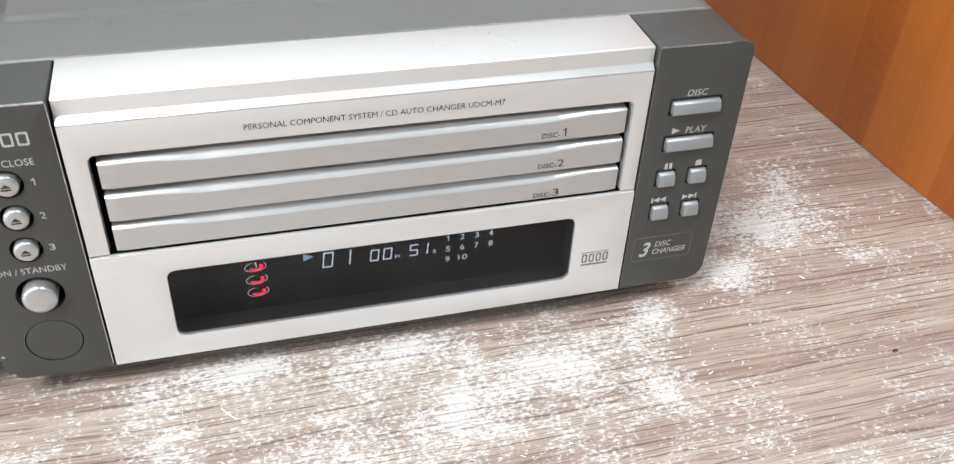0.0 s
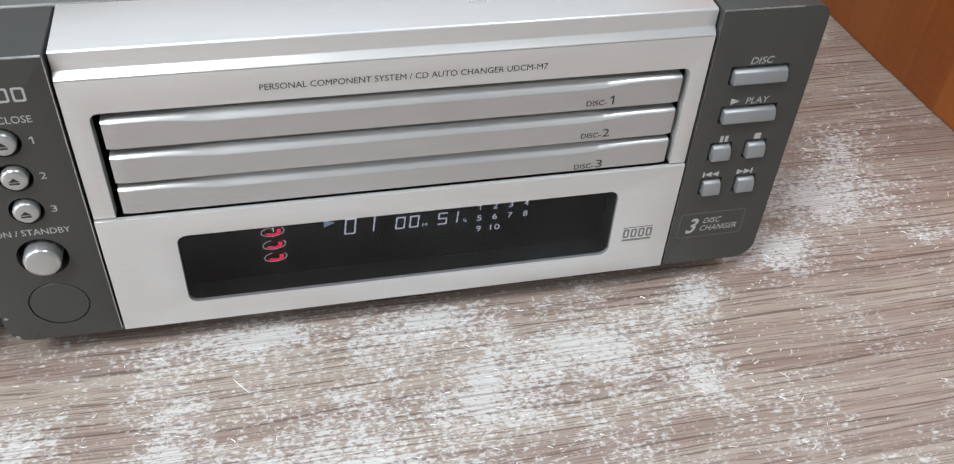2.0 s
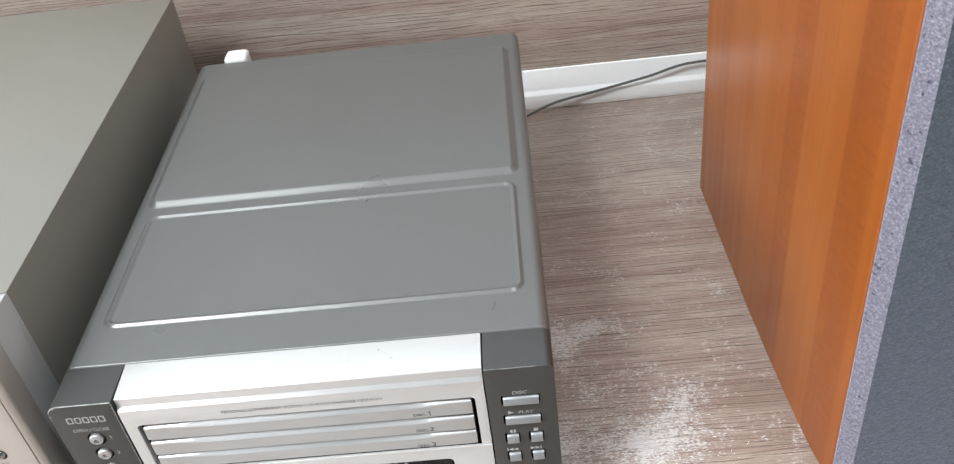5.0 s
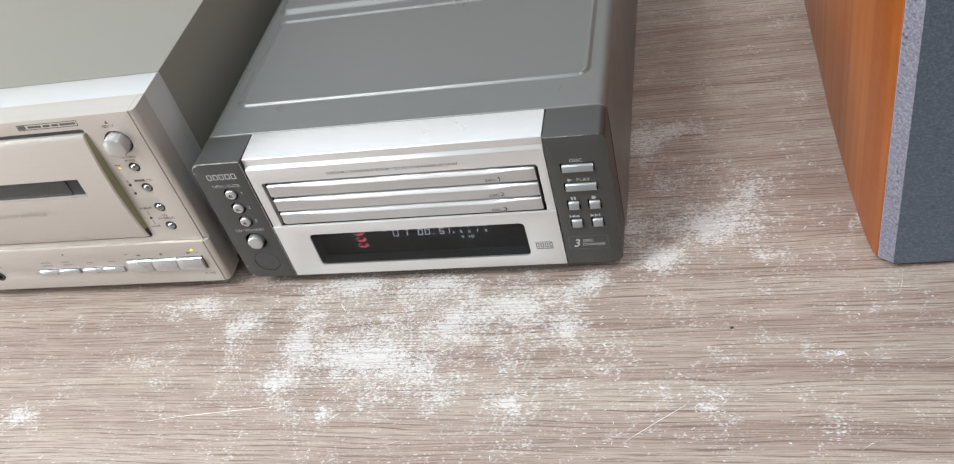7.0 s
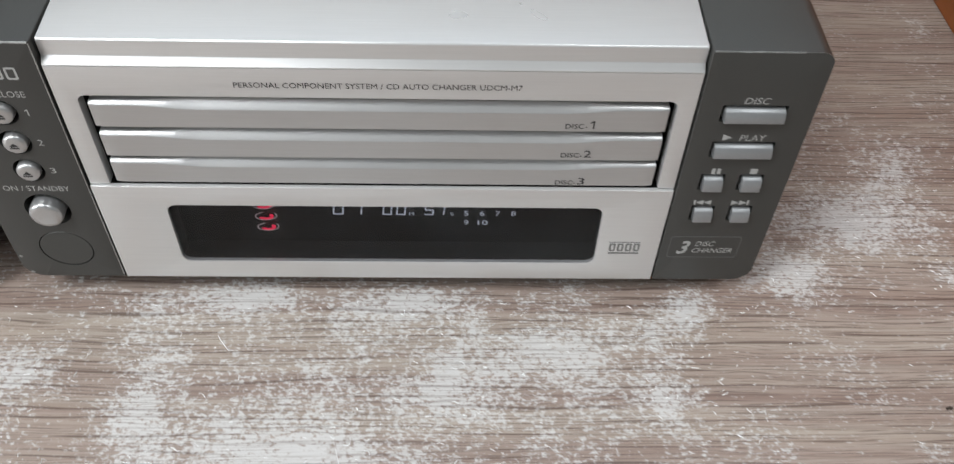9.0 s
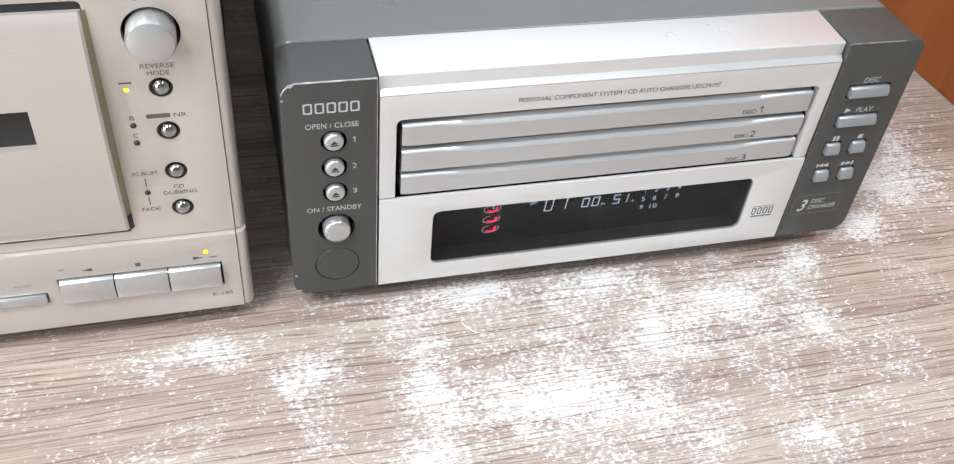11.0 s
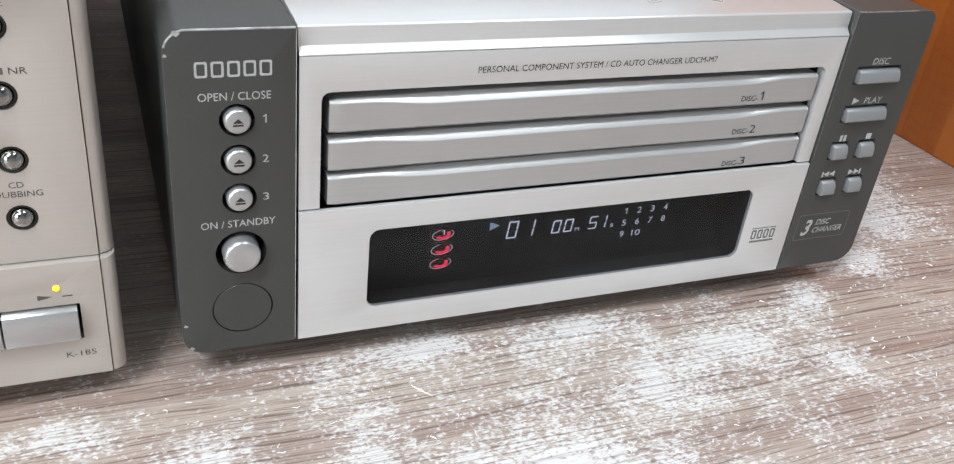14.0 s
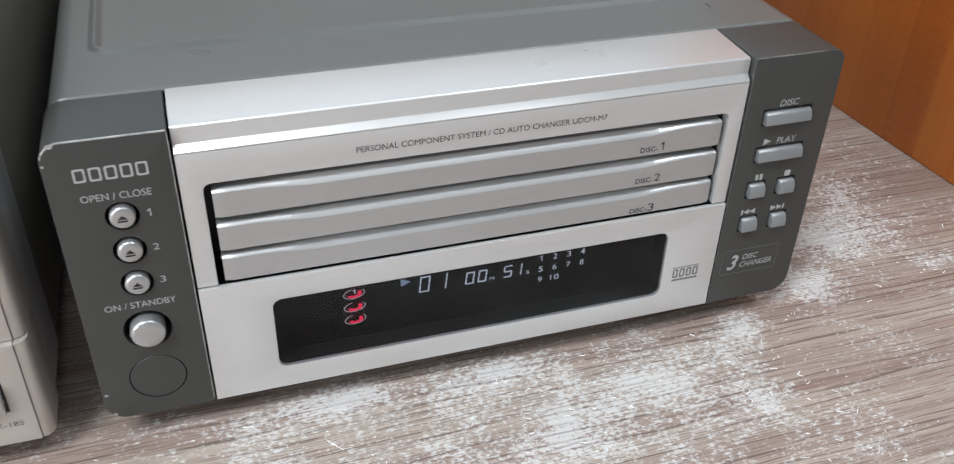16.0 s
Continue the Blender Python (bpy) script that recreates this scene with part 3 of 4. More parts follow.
SEG = {"0": "abcdef", "1": "bc", "5": "afgcd", "9": "abcdfg"}


def segments(digit, x0, z0, w, h, t=0.42, slant=0.10):
    g, m = 0.16, z0 + h / 2
    bars = {"a": (x0 + g, z0 + h - t, x0 + w - g, z0 + h), "d": (x0 + g, z0, x0 + w - g, z0 + t), "g": (x0 + g, m - t / 2, x0 + w - g, m + t / 2),
            "b": (x0 + w - t, m + g, x0 + w, z0 + h - g), "c": (x0 + w - t, z0 + g, x0 + w, m - g), "e": (x0, z0 + g, x0 + t, m - g), "f": (x0, m + g, x0 + t, z0 + h - g)}
    return [[[(x + slant * (z - z0), z) for x, z in rrect(*bars[s])]] for s in SEG[digit]]


YD = 8.0
for digit, x, w, h in (("0", 60.6, 3.1, 5.6), ("1", 66.3, 2.6, 5.6), ("0", 74.7, 2.7, 4.3), ("0", 78.6, 2.7, 4.3), ("5", 86.6, 2.7, 4.3), ("1", 89.7, 2.7, 4.3)):
    shapes(segments(digit, x, 26.9, w, h), YD, GLOW_WHITE, display, "digit", label="lit pale segment digit")
for word, x0, x1, z, h in (("M", 82.4, 83.8, 26.9, 1.3), ("S", 94.0, 95.1, 26.9, 1.3)):
    letters(word, x0, x1, z, h, YD, GLOW_WHITE, display)
for i in range(10):
    cx, z = 98.7 + 4.5 * (i % 4), 30.8 - 3.95 * (i // 4)
    wide = 0.65 if i == 0 else 1.35 if i < 9 else 2.9
    if i == 0:
        shapes([[one(cx - 0.5, z, 2.0, 0.26)]], YD, GLOW_WHITE, display, "lettering", 0.02)
        continue
    letters(str(i + 1), cx - wide / 2 + (0.3 if i == 9 else 0), cx + wide / 2 + (0.3 if i == 9 else 0), z, 2.1, YD, GLOW_WHITE, display, weight=0.006)
shapes([[tri(55.3, 58.3, 30.3, 33.0)]], YD, glow("display_blue_white", (0.45, 0.6, 0.8), 0.8), display, "play_mark")


def crescent(cx, cz, a, b, t, a0, a1, tilt, n=22):
    out = []
    for k, (p, q) in enumerate(((a, b), (a - t, b - t * 0.75))):
        for i in range(n + 1):
            u = radians(a0 + (a1 - a0) * (i if k == 0 else n - i) / n)
            x, z = p * math.cos(u), q * math.sin(u)
            out.append((cx + x * math.cos(tilt) - z * math.sin(tilt), cz + x * math.sin(tilt) + z * math.cos(tilt)))
    return out


for z in (30.7, 26.0, 21.4):
    shapes([[crescent(41.6, z, 3.2, 1.75, 0.28, 100, 395, 0.12)]], YD, GLOW_DIM, display, "disc_outline")
    shapes([[crescent(41.7, z - 0.1, 2.2, 1.25, 1.05, 190, 345, 0.12)], [rrect(42.6, z - 0.1, 43.8, z + 0.9, 0.4)]], YD - 0.1, GLOW_RED, display, "disc_mark", label="lit red disc mark")
shapes([[one(41.2, 30.7, 1.7, 0.28)]], YD - 0.2, GLOW_WHITE, display, "lettering", 0.02)

# graphite end caps
EJECTS, POWER, SENSOR = [(-13.6, 72.7), (-13.6, 62.8), (-13.6, 52.9)], (-13.6, 37.9), (-13.6, 21.5)
KEYCAPS = [(160.6, 72.6, 175.4, 76.6), (160.6, 60.5, 175.4, 64.5), (160.3, 48.2, 165.4, 52.8), (170.5, 48.2, 175.6, 52.8), (160.3, 36.0, 165.3, 40.6), (170.6, 36.0, 175.5, 40.6)]
holes = [disc(x, z, 3.95)[::-1] for x, z in EJECTS] + [disc(*POWER, 6.0)[::-1], disc(*SENSOR, 7.4)[::-1]]
part("end_cap", plate([rrect(-28.4, 9.2, -0.4, 93.8, (5.5, 0.4, 0.4, 5.0))] + holes, -0.8, 20.6, 0.6, worn=lambda p: p.x < -23 or p.x > -1.2 or p.z > 87), GRAPHITE, changer, "graphite end cap with worn edges").data.materials.append(WORN)
holes = [rrect(x0 - 0.9, z0 - 0.4, x1 + 0.5, z1 + 1.0, 0.3, 3)[::-1] for x0, z0, x1, z1 in KEYCAPS]
part("end_cap", plate([rrect(154.0, 9.2, 182.7, 93.8, (0.4, 5.6, 3.6, 0.4))] + holes, -0.8, 20.6, 0.6, worn=lambda p: p.x > 177 or p.x < 154.8 or p.z > 87), GRAPHITE, changer, "graphite end cap with worn edges").data.materials.append(WORN)
part("cap_backing", box(-25, 14, 14, -4, 15, 92), BLACK, changer, smooth=0)
part("cap_backing", box(157, 14, 14, 179, 15, 92), BLACK, changer, smooth=0)
for x, z in EJECTS:
    b = part("eject_button", knob(x, z, [(3.0, 13), (3.0, -1.3), (2.85, -1.75), (2.5, -2.05), (2.0, -2.2), (1.3, -2.28)]), BUTTON, changer, "round silver eject button")
    shapes([[[(x - 1.15, z - 0.1), (x + 1.15, z - 0.1), (x, z + 1.0)]], [rrect(x - 1.15, z - 0.85, x + 1.15, z - 0.4)]], -2.36, INK, b, "eject_mark")
b = part("power_button", knob(*POWER, [(4.4, 13), (4.4, -2.4), (4.2, -3.0), (3.8, -3.4), (3.0, -3.6), (2.0, -3.68)]), BUTTON, changer, "round silver power button")
part("sensor_disc", knob(*SENSOR, [(7.15, 13), (7.15, -0.55), (7.0, -0.75)]), GRAPHITE, changer, "graphite sensor cover")
for (x0, z0, x1, z1), nm in zip(KEYCAPS, ("disc_button", "play_button", "pause_button", "stop_button", "skip_button", "skip_button")):
    prof = [(13, z0), (-1.9, z0), (-2.5, z0 + 0.5), (-2.3, z1 - 1.8), (-1.7, z1 - 0.6), (-0.8, z1), (13, z1)]
    part(nm, prism(prof, x0, x1, 0.28), KEY, changer, "silver-grey key")
caps = [o for o in changer.children if o.name.startswith("end_cap")]
LEFT, RIGHT, YP = caps[0], caps[1], -0.86
bend = [(-23.3 - 4.9 * math.sin(radians(a)), -0.62, 88.7 + 4.9 * math.cos(radians(a))) for a in (75, 60, 45, 30, 15, 0)]
part("worn_edge", tube(bend + [(-16, -0.62, 93.62), (-8, -0.62, 93.62), (-0.7, -0.62, 93.62)], 0.26), WORN, LEFT, "rubbed pale edge")
part("worn_edge", tube([(-0.55, -0.66, 93.4), (-0.55, -0.66, 70), (-0.55, -0.66, 40), (-0.55, -0.66, 10)], 0.17), WORN, LEFT, "rubbed pale edge")
part("worn_edge", tube([(154.2, -0.62, 93.62), (165, -0.62, 93.62), (175.2, -0.62, 93.62)], 0.2), WORN, RIGHT, "rubbed pale edge")
for cx, cz, r in ((-25.6, 93.0, 1.0), (-27.4, 18.0, 0.6), (-26.3, 10.9, 0.7), (-27.9, 88.2, 0.5)):
    rim = [(min(max(cx + r * k * math.cos(math.tau * i / 9), -28.3), -0.5), min(cz + r * k * 0.8 * math.sin(math.tau * i / 9), 93.6)) for i, k in enumerate((1, 0.6, 0.9, 1.1, 0.7, 1.0, 0.55, 0.9, 0.8))]
    shapes([[rim]], -0.87, WORN, LEFT, "paint_chip", 0.05, "small pale chip in the paint")
# maker's mark: five plain blocks
shapes([[rrect(-22.2 + 3.42 * i, 83.0, -22.2 + 3.42 * i + 2.7, 86.6, 0.5), rrect(-22.2 + 3.42 * i + 0.5, 83.5, -22.2 + 3.42 * i + 2.2, 86.1, 0.3)[::-1]] for i in range(5)], YP, PRINT, LEFT, "emblem")
letters("OPEN / CLOSE", -21.8, -6.1, 77.6, 1.95, YP, PRINT, LEFT, weight=0.004)
letters("ON / STANDBY", -22.6, -5.4, 45.3, 1.95, YP, PRINT, LEFT, weight=0.004)
for (x, z), n in zip(EJECTS, "123"):
    if n == "1":
        shapes([[one(-8.0, z - 0.9, 2.0, 0.3)]], YP, PRINT, LEFT, "lettering", 0.02)
    else:
        letters(n, -8.2, -6.8, z - 0.9, 2.0, YP, PRINT, LEFT)
letters("DISC", 164.6, 170.9, 78.1, 2.1, YP, PRINT, RIGHT, 0.15, 0.004)
letters("PLAY", 166.3, 172.9, 65.9, 2.1, YP, PRINT, RIGHT, 0.1, 0.004)
MARKS = [[tri(162.0, 164.4, 65.9, 68.0)]]
MARKS += [[rrect(161.9, 53.9, 162.8, 55.9)], [rrect(163.3, 53.9, 164.2, 55.9)], [rrect(171.9, 54.0, 173.8, 55.9)]]
MARKS += [[rrect(159.6, 42.0, 160.1, 43.8)], [tri(160.2, 162.2, 42.0, 43.8, -1)], [tri(162.3, 164.3, 42.0, 43.8, -1)]]
MARKS += [[tri(169.8, 171.8, 42.0, 43.8)], [tri(171.9, 173.9, 42.0, 43.8)], [rrect(174.0, 42.0, 174.5, 43.8)]]
marks(MARKS, YP, PRINT, RIGHT, "key_mark")
shapes([[rrect(156.3, 19.5, 176.4, 28.7, 1.0), rrect(156.5, 19.7, 176.2, 28.5, 0.9)[::-1]]], YP, surface("faint_line", (0.10, 0.10, 0.10), 0.5), RIGHT, "badge_outline")
letters("3", 158.7, 162.2, 21.3, 5.6, YP, PRINT, RIGHT, 0.3, 0.02)
letters("DISC", 163.6, 169.2, 24.6, 2.1, YP, PRINT, RIGHT, 0.25, 0.004)
letters("CHANGER", 163.2, 174.6, 21.7, 2.1, YP, PRINT, RIGHT, 0.25, 0.004)

# ---------------------------------------------------------------- the cassette deck
deck = thing("cassette_deck", -135, 150, "champagne cassette deck with a bulging tape door beside the player", "cassette deck")
XR, XL = -41.8, -229.0
SPOTS = [(-59.5, 95.2), (-59.5, 80.8), (-59.4, 66.4), (-59.3, 52.4)]
holes = [disc(x, z, 3.15)[::-1] for x, z in SPOTS] + [disc(-59.6, 112.0, 7.4)[::-1], rrect(-196, 44.6, -75.0, 122.0, (1, 1, 1.5, 1.5))[::-1]]
holes += [disc(x, z, 0.85, 16)[::-1] for x, z in ((-68.5, 95.0), (-68.5, 83.3), (-68.5, 77.4), (-68.4, 59.1))]
part("front_panel", plate([rrect(XL, 41.2, XR - 3.3, 130.2, 0.3)] + holes, 0.0, 14.0, 0.5), CHAMPAGNE, deck, "champagne metal front")
part("front_frame", prism([(14.1, 12), (33, 12), (33, 129.4), (31, 130.2), (14.1, 130.2)], XL, XR, 0.4), DECK_EDGE, deck, "pale top edge, cool window reflection in its colour")
part("cover", prism([(33.2, 12), (325, 12), (325, 129.6), (33.2, 129.6)], XL + 1.0, XR - 0.6, 1.2), DECK_COVER, deck, "olive-grey painted metal cover")
lower_holes = [rrect(-99.6, 19.6, -50.4, 29.7, 0.3, 2)[::-1], rrect(-161.5, 20.2, -133.4, 24.6, 0.3, 2)[::-1], rrect(-131.3, 20.2, -103.2, 24.6, 0.3, 2)[::-1], disc(-192, 20.5, 3.4)[::-1], disc(-54.8, 34.5, 0.82, 16)[::-1]]
part("lower_panel", plate([rrect(XL, 8.6, XR - 3.3, 40.9, 0.3)] + lower_holes, -1.8, 14.0, 0.6), CHAMPAGNE, deck, "champagne lower front with keys")
for z0, z1, yf in ((41.2, 130.2, 0.0), (8.6, 40.9, -1.8)):
    edge = [(XR - 3.0 + 3.0 * math.sin(radians(q)), yf + 3.4 - 3.0 * math.cos(radians(q))) for q in range(0, 91, 15)]
    part("corner_strip", plan_block([(XR - 3.1, 14.0), (XR - 3.1, yf + 0.4)] + edge + [(XR, 14.0)], z0, z1, 0.25), CHAMPAGNE, deck, "rounded champagne corner strip")
part("panel_backing", box(-227, 14.02, 14, -44, 14.08, 40), BLACK, deck, smooth=0)
part("base_tray", box(XL + 3, 20, 8.7, XR - 3, 320, 11.8, 0.3), BLACK, deck)
for fx in (-212, -60):
    for fy in (30, 290):
        part("foot", box(fx - 10, fy - 10, 0, fx + 10, fy + 10, 8.7, 2.0), RUBBER, deck, "black rubber foot")
for b in ((-227, 13.0, 43, -76, 13.9, 126), (-75, 13.0, 47, -44, 13.9, 126)):
    part("panel_backing", box(*b), BLACK, deck, smooth=0)


def tape_door(x0=-195.4, x1=-75.3, z0=46.2, z1=119.6, bulge=3.0):
    """A door whose face swells outwards half-way up, with a long window cut through it."""
    def depth(z):
        return -1.6 - bulge * math.sin(math.pi * (z - z0) / (z1 - z0)) ** 0.8

    bm = bmesh.new()
    zs = [z0 + (z1 - z0) * i / 36 for i in range(37)]
    zs = sorted([z for z in zs if abs(z - 81.2) > 1.2 and abs(z - 93.4) > 1.2] + [81.2, 93.4])
    xs = [x0, -177.0, -93.0, x1 - 0.8, x1]
    grid = [[bm.verts.new((x, depth(z) + (0.8 if x in (x0, x1) else 0) + (0.5 if z in (z0, z1) else 0), z)) for x in xs] for z in zs]
    for j in range(len(zs) - 1):
        for i in range(len(xs) - 1):
            if i == 1 and 81.1 < (zs[j] + zs[j + 1]) / 2 < 93.5:
                continue
            bm.faces.new((grid[j][i], grid[j][i + 1], grid[j + 1][i + 1], grid[j + 1][i]))
    hem = {}
    for e in [e for e in bm.edges if len(e.link_faces) == 1]:
        a, b = e.verts
        if not all(abs(v.co.x - x1) < 1e-6 for v in e.verts):
            for v in (a, b):
                if v not in hem:
                    hem[v] = bm.verts.new((v.co.x, 11.0 if v.co.z in (z0, z1) or v.co.x in (x0, x1) else v.co.y + 3.0, v.co.z))
            bm.faces.new((a, b, hem[b], hem[a]))
    return bm, depth, zs


# Black plate adds the shade that the lit gap round the door lacks.
gap = [rrect(-195.9, 44.7, -75.1, 121.9, 0.8), rrect(-194.9, 46.4, -76.2, 119.4, 0.3)[::-1]]
part("gap_shade", plate([gap[0], gap[1]], 0.3, 9.0), BLACK, deck, "black plate painting shade into the gap round the tape door", smooth=0)
bm, door_depth, door_zs = tape_door()
door = part("tape_door", bm, CHAMPAGNE, deck, "bulging champagne tape door, closed", smooth=30)
# Door edge: olive for most of its height, black in the lowest part.
for name, lo, hi, paint, words in (("door_side", 52.5, 999, OLIVE, "olive smoked door edge"), ("door_side_foot", 0, 52.5, BLACK, "black lower corner of the door edge")):
    bm = bmesh.new()
    span_z = [z for z in door_zs if lo - 2.3 <= z <= hi + 0.3]
    front = [bm.verts.new((-75.35, min(door_depth(z) + 0.7, -0.4), z)) for z in span_z]
    back = [bm.verts.new((-74.1, -0.04, z)) for z in span_z]
    for i in range(len(span_z) - 1):
        bm.faces.new((front[i], front[i + 1], back[i + 1], back[i]))
    part(name, bm, paint, door, words)
part("tape_window", box(-178, -2.6, 80.5, -103, -1.6, 94.0), DARKGLASS, door, "dark tape window")
part("window_end", box(-103, -2.2, 80.5, -92, -1.2, 94.0), BLACK, door, smooth=0)
y_auto = door_depth(71.0) - 0.35
letters("AUTO REVERSE", -157.0, -124.8, 70.0, 2.3, y_auto - 0.5, surface("grey_print", (0.25, 0.23, 0.22), 0.6), door)
k = part("eject_knob", knob(-59.6, 112.0, [(6.3, 12), (6.3, -4.6), (5.8, -5.6), (4.2, -6.3), (2.0, -6.5)]), BUTTON, deck, "round silver eject knob")
for x, z in SPOTS:
    bm = bmesh.new()
    bmesh.ops.create_uvsphere(bm, u_segments=24, v_segments=14, radius=2.4, matrix=Matrix.Translation((x, 0.8, z)))
    part("ball_button", bm, CHROME, deck, "small domed chrome button", smooth=180)
    # Black sleeve put in to darken the well, whose champagne wall catches light.
    part("dark_well_sleeve", ring(x, z, 2.5, 3.12, 0.35, 9.0, 24), BLACK, deck)
for x, z, mat, nm in ((-68.5, 95.0, GLOW_AMBER, "indicator"), (-68.5, 83.3, BLACK, "indicator"), (-68.5, 77.4, BLACK, "indicator"), (-68.4, 59.1, BLACK, "indicator")):
    part(nm, knob(x, z, [(0.82, 6), (0.82, -0.2), (0.5, -0.5)] if mat is BLACK else [(0.84, 6), (0.84, 0.6), (0.45, 0.3)], 16), mat, deck, "amber indicator, lit" if mat is GLOW_AMBER else "dark indicator")
part("indicator", knob(-54.8, 34.5, [(0.78, 6), (0.78, -2.0), (0.5, -2.3)], 16), GLOW_AMBER, deck, "amber indicator, lit")
for i in range(3):
    prof = [(11, 20.1), (-3.0, 20.1), (-4.0, 20.9), (-4.4, 25), (-3.4, 28.6), (-2.4, 29.2), (11, 29.2)]
    part("transport_key", prism(prof, -99.0 + 16.1 * i, -99.0 + 16.1 * i + 15.8, 0.35), BUTTON, deck, "wide silver transport key")
for x0 in (-161.1, -147.3, -130.9, -117.1):
    part("small_key", prism([(11, 20.5), (-2.6, 20.5), (-3.2, 21.4), (-3.0, 23.4), (-2.4, 24.2), (11, 24.2)], x0, x0 + 13.5, 0.25), BUTTON, deck, "narrow silver key")
part("headphone_socket", ring(-192, 20.5, 1.8, 3.35, -2.3, 6, 28), BLACK, deck, "black headphone socket")
YK = -0.06
letters("REVERSE", -63.9, -55.2, 101.4, 1.5, YK, INK_DECK, deck)
letters("MODE", -62.5, -56.6, 99.1, 1.5, YK, INK_DECK, deck)
marks([[rrect(-64.7, 85.3, -58.4, 86.7, 0.2)]], YK, INK_DECK, deck, "print_bar")
letters("NR", -57.4, -54.0, 85.3, 1.5, YK, INK_DECK, deck)
letters("ALBUM", -71.8, -64.8, 65.6, 1.5, YK, INK_DECK, deck)
letters("FADE", -70.9, -65.7, 52.0, 1.5, YK, INK_DECK, deck)
letters("CD", -60.9, -58.0, 59.8, 1.5, YK, INK_DECK, deck)
letters("DUBBING", -64.0, -54.5, 57.6, 1.5, YK, INK_DECK, deck)
letters("B", -69.1, -67.9, 85.2, 1.5, YK, INK_DECK, deck)
letters("C", -69.2, -67.9, 79.2, 1.5, YK, INK_DECK, deck)
letters("EJECT", -63.2, -56.8, 121.8, 1.5, YK, INK_DECK, deck)
marks([[[(-61.0, 124.0), (-59.0, 124.0), (-60.0, 126.0)]], [rrect(-68.5, 61.2, -68.2, 64.4)], [rrect(-68.5, 54.4, -68.2, 57.4)], [rrect(-70.2, 97.0, -66.8, 97.5)]], YK, INK_DECK, deck, "key_mark")
bars = [[rrect(-111.2, 124.4, -75.8, 127.9, 0.3), rrect(-110.8, 124.8, -76.2, 127.5, 0.2)[::-1]], [rrect(-110.6, 125.0, -106.4, 127.3)]]
bars += [[rrect(x, 125.5, x + w, 126.8)] for x, w in ((-105, 8), (-96, 4), (-91, 4), (-86, 9))]
marks(bars, YK, INK_DECK, deck, "print_bar")
letters("K-185", -54.7, -48.2, 14.6, 1.6, -1.86, INK_DECK, deck)
marks([[tri(-58.9, -55.8, 31.6, 33.0)], [rrect(-76.2, 31.6, -74.6, 33.0)], [tri(-91.8, -88.8, 31.6, 33.0, -1)], [rrect(-53.8, 32.0, -51.6, 32.3)], [rrect(-138.8, 35.4, -137.6, 36.6, 0.4)]], -1.86, INK_DECK, deck, "key_mark")
marks([[rrect(x, z, x + w, z + 1.0)] for x, z, w in ((-157, 29.5, 7), (-157, 27.2, 7), (-143, 29.5, 6), (-143, 27.2, 7), (-126, 28.0, 4), (-112, 28.0, 5), (-198, 27.5, 12), (-98.5, 33.0, 2))], -1.86, surface("pale_ink", (0.3, 0.28, 0.26), 0.6), deck, "print_bar")

# ---------------------------------------------------------------- the loudspeaker (its own mm, front-left foot at the origin)
speaker = thing("loudspeaker", 303.9, 2.5, "cherry-veneered loudspeaker with a blue-grey speckled grille", "loudspeaker", turn=0.8)


SIDE = [(0.0, 0.0), (-1.4, 5.0), (-2.7, 13.0), (-3.8, 24.0), (-4.6, 36.0), (-5.4, 52.0), (-6.4, 75.0), (-7.6, 110.0), (-9.0, 231.0)]
WIDE = 140.0
part("cabinet", plan_block(SIDE + [(WIDE - x, y) for x, y in SIDE[::-1]], 0.0, 262, 1.2), CHERRY, speaker, "orange-brown cherry veneer", local=True)


def grille_loop(bm, inset, y, up):
    return [bm.verts.new((x, y, z)) for x, z in rrect(inset, up, WIDE - inset, 261 - up, 0.8, 3)]


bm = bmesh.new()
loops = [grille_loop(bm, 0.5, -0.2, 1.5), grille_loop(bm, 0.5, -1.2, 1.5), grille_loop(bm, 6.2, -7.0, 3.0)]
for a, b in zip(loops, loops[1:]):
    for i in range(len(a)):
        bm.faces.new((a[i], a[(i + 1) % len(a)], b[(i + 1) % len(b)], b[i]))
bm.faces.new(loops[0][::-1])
grille = part("grille", bm, FOAM_LIT, speaker, "bevelled foam edge, side light painted in as violet-grey", local=True, smooth=20)
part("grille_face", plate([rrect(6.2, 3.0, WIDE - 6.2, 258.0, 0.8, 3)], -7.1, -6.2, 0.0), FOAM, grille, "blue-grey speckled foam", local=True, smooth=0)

# ---------------------------------------------------------------- cables and specks
cable = part("cable", tube([(170, 300, 2), (174, 326, 1.6), (184, 338, 2.2), (206, 344, 8), (238, 346.5, 13), (275, 347.5, 20), (308, 349, 27), (350, 348, 24), (420, 340, 2)], 1.0), CABLE, None)
tagged(cable, "thin dark grey cable running along the white trim", "cable")
lead = thing("audio_lead", -350, 335, "black audio lead with a bright metal connector behind the deck", "cable")
part("cord", tube([(-345, 338, 62), (-352, 338, 40), (-362, 334, 8), (-380, 325, 2.2)], 2.2), BLACK, lead)
part("boot", tube([(-345, 338, 62), (-338, 339, 72), (-331, 340, 78)], 4.0, 12), BLACK, lead, "black moulded boot")
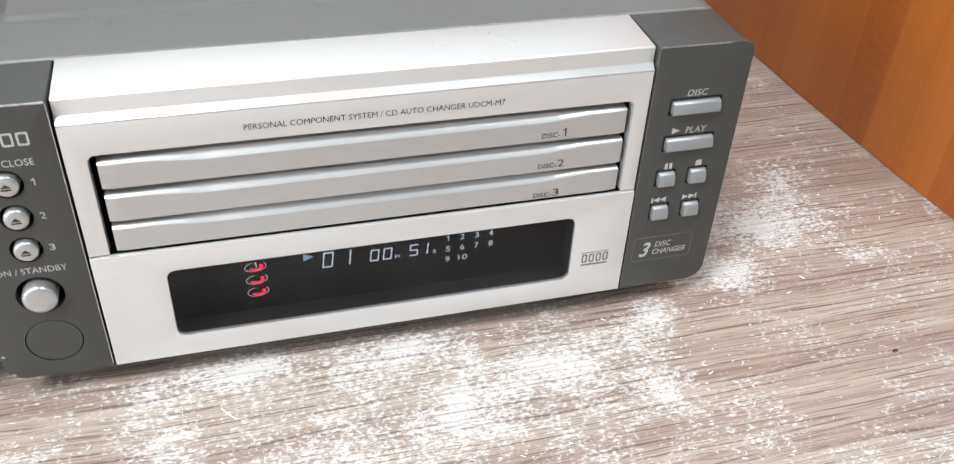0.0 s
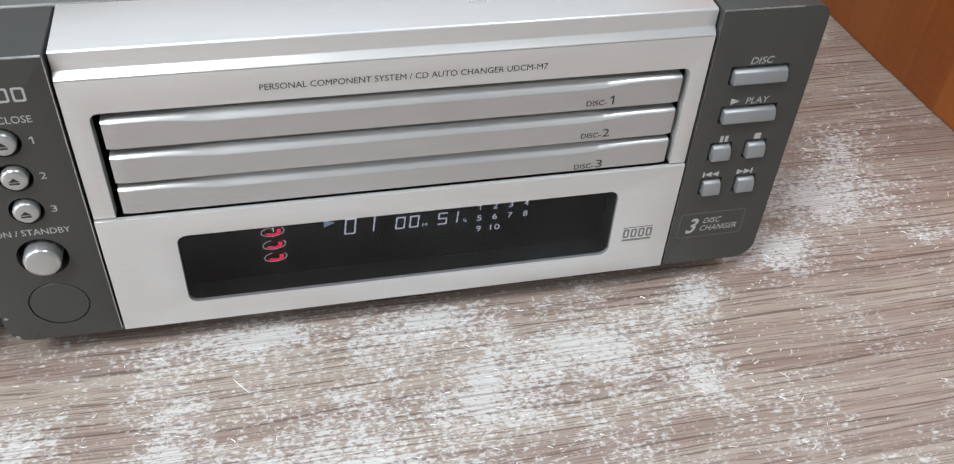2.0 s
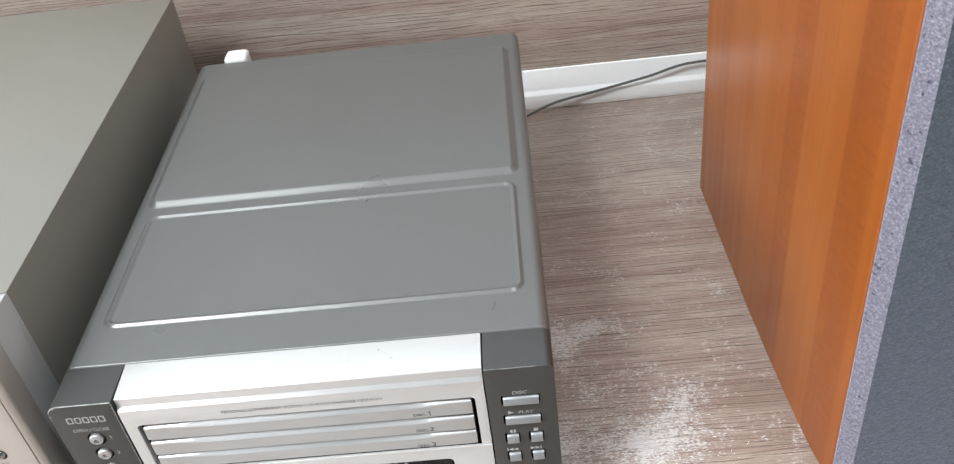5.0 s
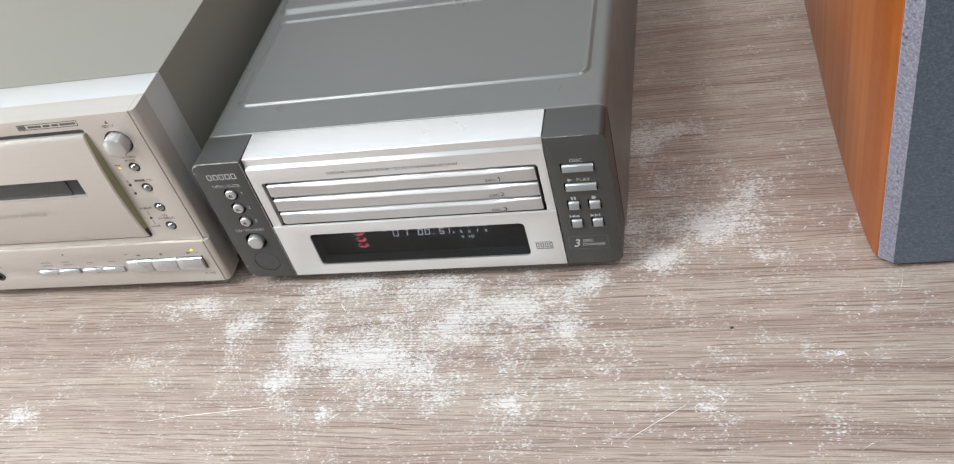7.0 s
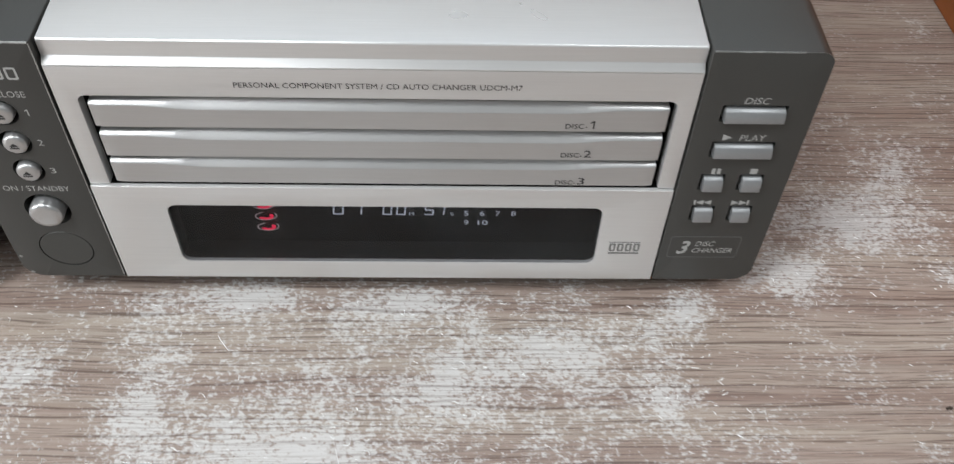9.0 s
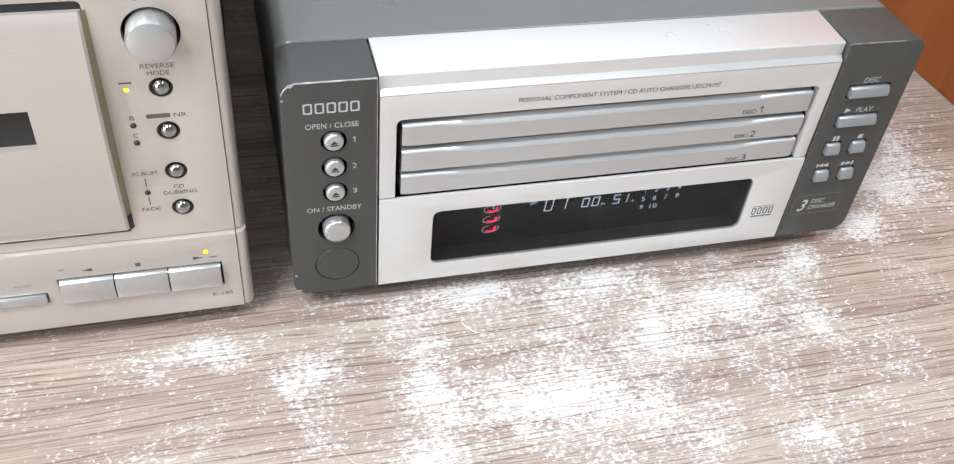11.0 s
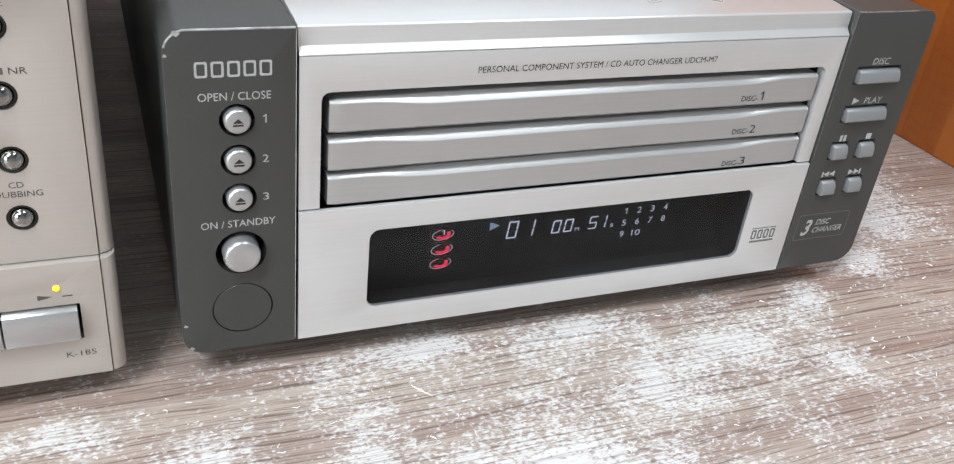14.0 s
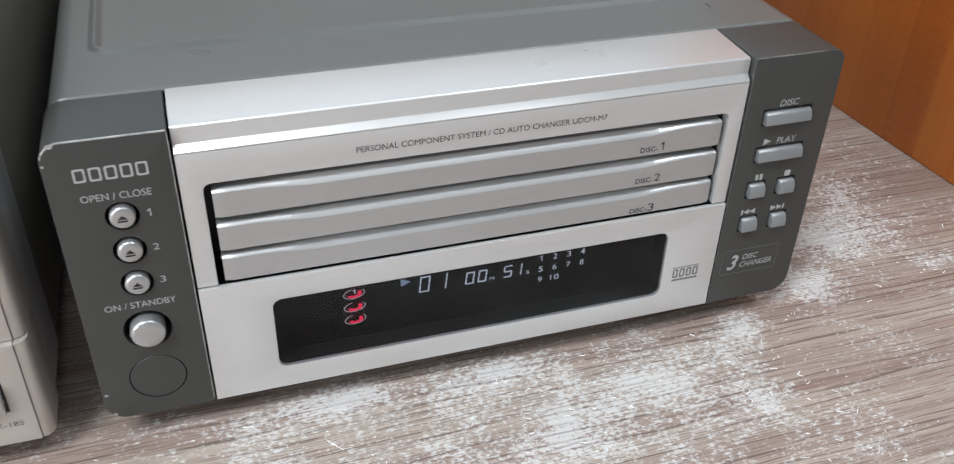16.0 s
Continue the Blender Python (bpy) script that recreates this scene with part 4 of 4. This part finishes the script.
part("connector", tube([(-331, 340, 78), (-324, 341, 82), (-314, 342, 86)], 4.6, 16), CHROME, lead, "bright metal connector")
plug = thing("white_plug", -3, 300, "white cable plug behind the player", "plug")
part("plug_body", box(-11, 292.3, 84, 4, 306, 97, 3.0, 3), WHITE, plug)
part("plug_cord", tube([(-3, 305, 88), (-3, 318, 80), (-6, 326, 40), (-10, 322, 6), (-20, 316, 2.0)], 2.0), WHITE, plug)


def fibres():
    """Loose lint and hair-fine scratches on the tabletop."""
    rng = random.Random(7)
    bm = bmesh.new()
    for i in range(900):
        if i % 3:
            cx, cy, ra, rb = rng.choice(PATCHES + PATCHES_FAR)
            x, y = rng.gauss(cx, ra * 1.1), rng.gauss(cy, rb * 1.1)
        else:
            x, y = rng.uniform(-190, 330), rng.uniform(-150, 60)
        if y > -3 and x < 186 or x > 290 and y > 0:
            y = rng.uniform(-120, -4)
        n, a, w = rng.randint(2, 5), rng.uniform(-0.6, 0.6) + (1.2 if rng.random() < 0.25 else 0), rng.uniform(0.05, 0.15)
        step = rng.uniform(0.15, 0.55)
        last = None
        for k in range(n + 1):
            dx, dy = math.cos(a), math.sin(a)
            row = [bm.verts.new((x - dy * w, y + dx * w, 0.05)), bm.verts.new((x, y, 0.05 + 1.4 * w)), bm.verts.new((x + dy * w, y - dx * w, 0.05))]
            if last:
                for q in range(2):
                    bm.faces.new((last[q], last[q + 1], row[q + 1], row[q]))
            last = row
            x, y, a = x + step * dx, y + step * dy, a + rng.uniform(-0.8, 0.8)
    lines = [(-71, -92.4, 21, -80.4), (184, -103, 214, -81), (199, -129, 202, -122), (27, -15, 31, -21)]
    for i in range(26):
        x, y, a, l = rng.uniform(-150, 320), rng.uniform(-150, -8), rng.uniform(-0.5, 2.2), rng.uniform(3, 22)
        lines.append((x, y, x + l * math.cos(a), y + min(l * math.sin(a), -6 - y)))
    for x0, y0, x1, y1 in lines:
        d = Vector((x1 - x0, y1 - y0))
        if d.length < 1:
            continue
        d.normalize()
        w = {-71: 0.12, 184: 0.14, 199: 0.16, 27: 0.12}.get(x0, rng.uniform(0.02, 0.04))
        last = None
        for k in range(9):
            t = k / 8
            s = w * (1 - abs(2 * t - 1) ** 3) + 0.01
            p = (x0 + (x1 - x0) * t + 0.4 * math.sin(5 * t) * d.y, y0 + (y1 - y0) * t + 0.4 * math.sin(5 * t) * d.x)
            row = [bm.verts.new((p[0] - d.y * s, p[1] + d.x * s, 0.04)), bm.verts.new((p[0], p[1], 0.04 + s)), bm.verts.new((p[0] + d.y * s, p[1] - d.x * s, 0.04))]
            if last:
                for q in range(2):
                    bm.faces.new((last[q], last[q + 1], row[q + 1], row[q]))
            last = row
    return bm


crumb = part("crumb", tube([(233.2, -39.3, 0.35), (234.0, -39.0, 0.4), (234.8, -39.2, 0.3)], 0.45, 7), surface("brown_crumb", (0.05, 0.035, 0.025), 0.8), None)
tagged(crumb, "tiny dark brown crumb lying on the tabletop", "crumb")
hair = part("hair", tube([(159.0, 33.5, 94.45), (160.1, 36.0, 94.5), (160.0, 38.5, 94.45)], 0.07, 6), BLACK, None)
tagged(hair, "tiny dark hair lying on the grey cover", "hair")
tagged(part("lint", fibres(), WHITE, None), "fine white lint and specks on the tabletop", "lint", "", "stuff")
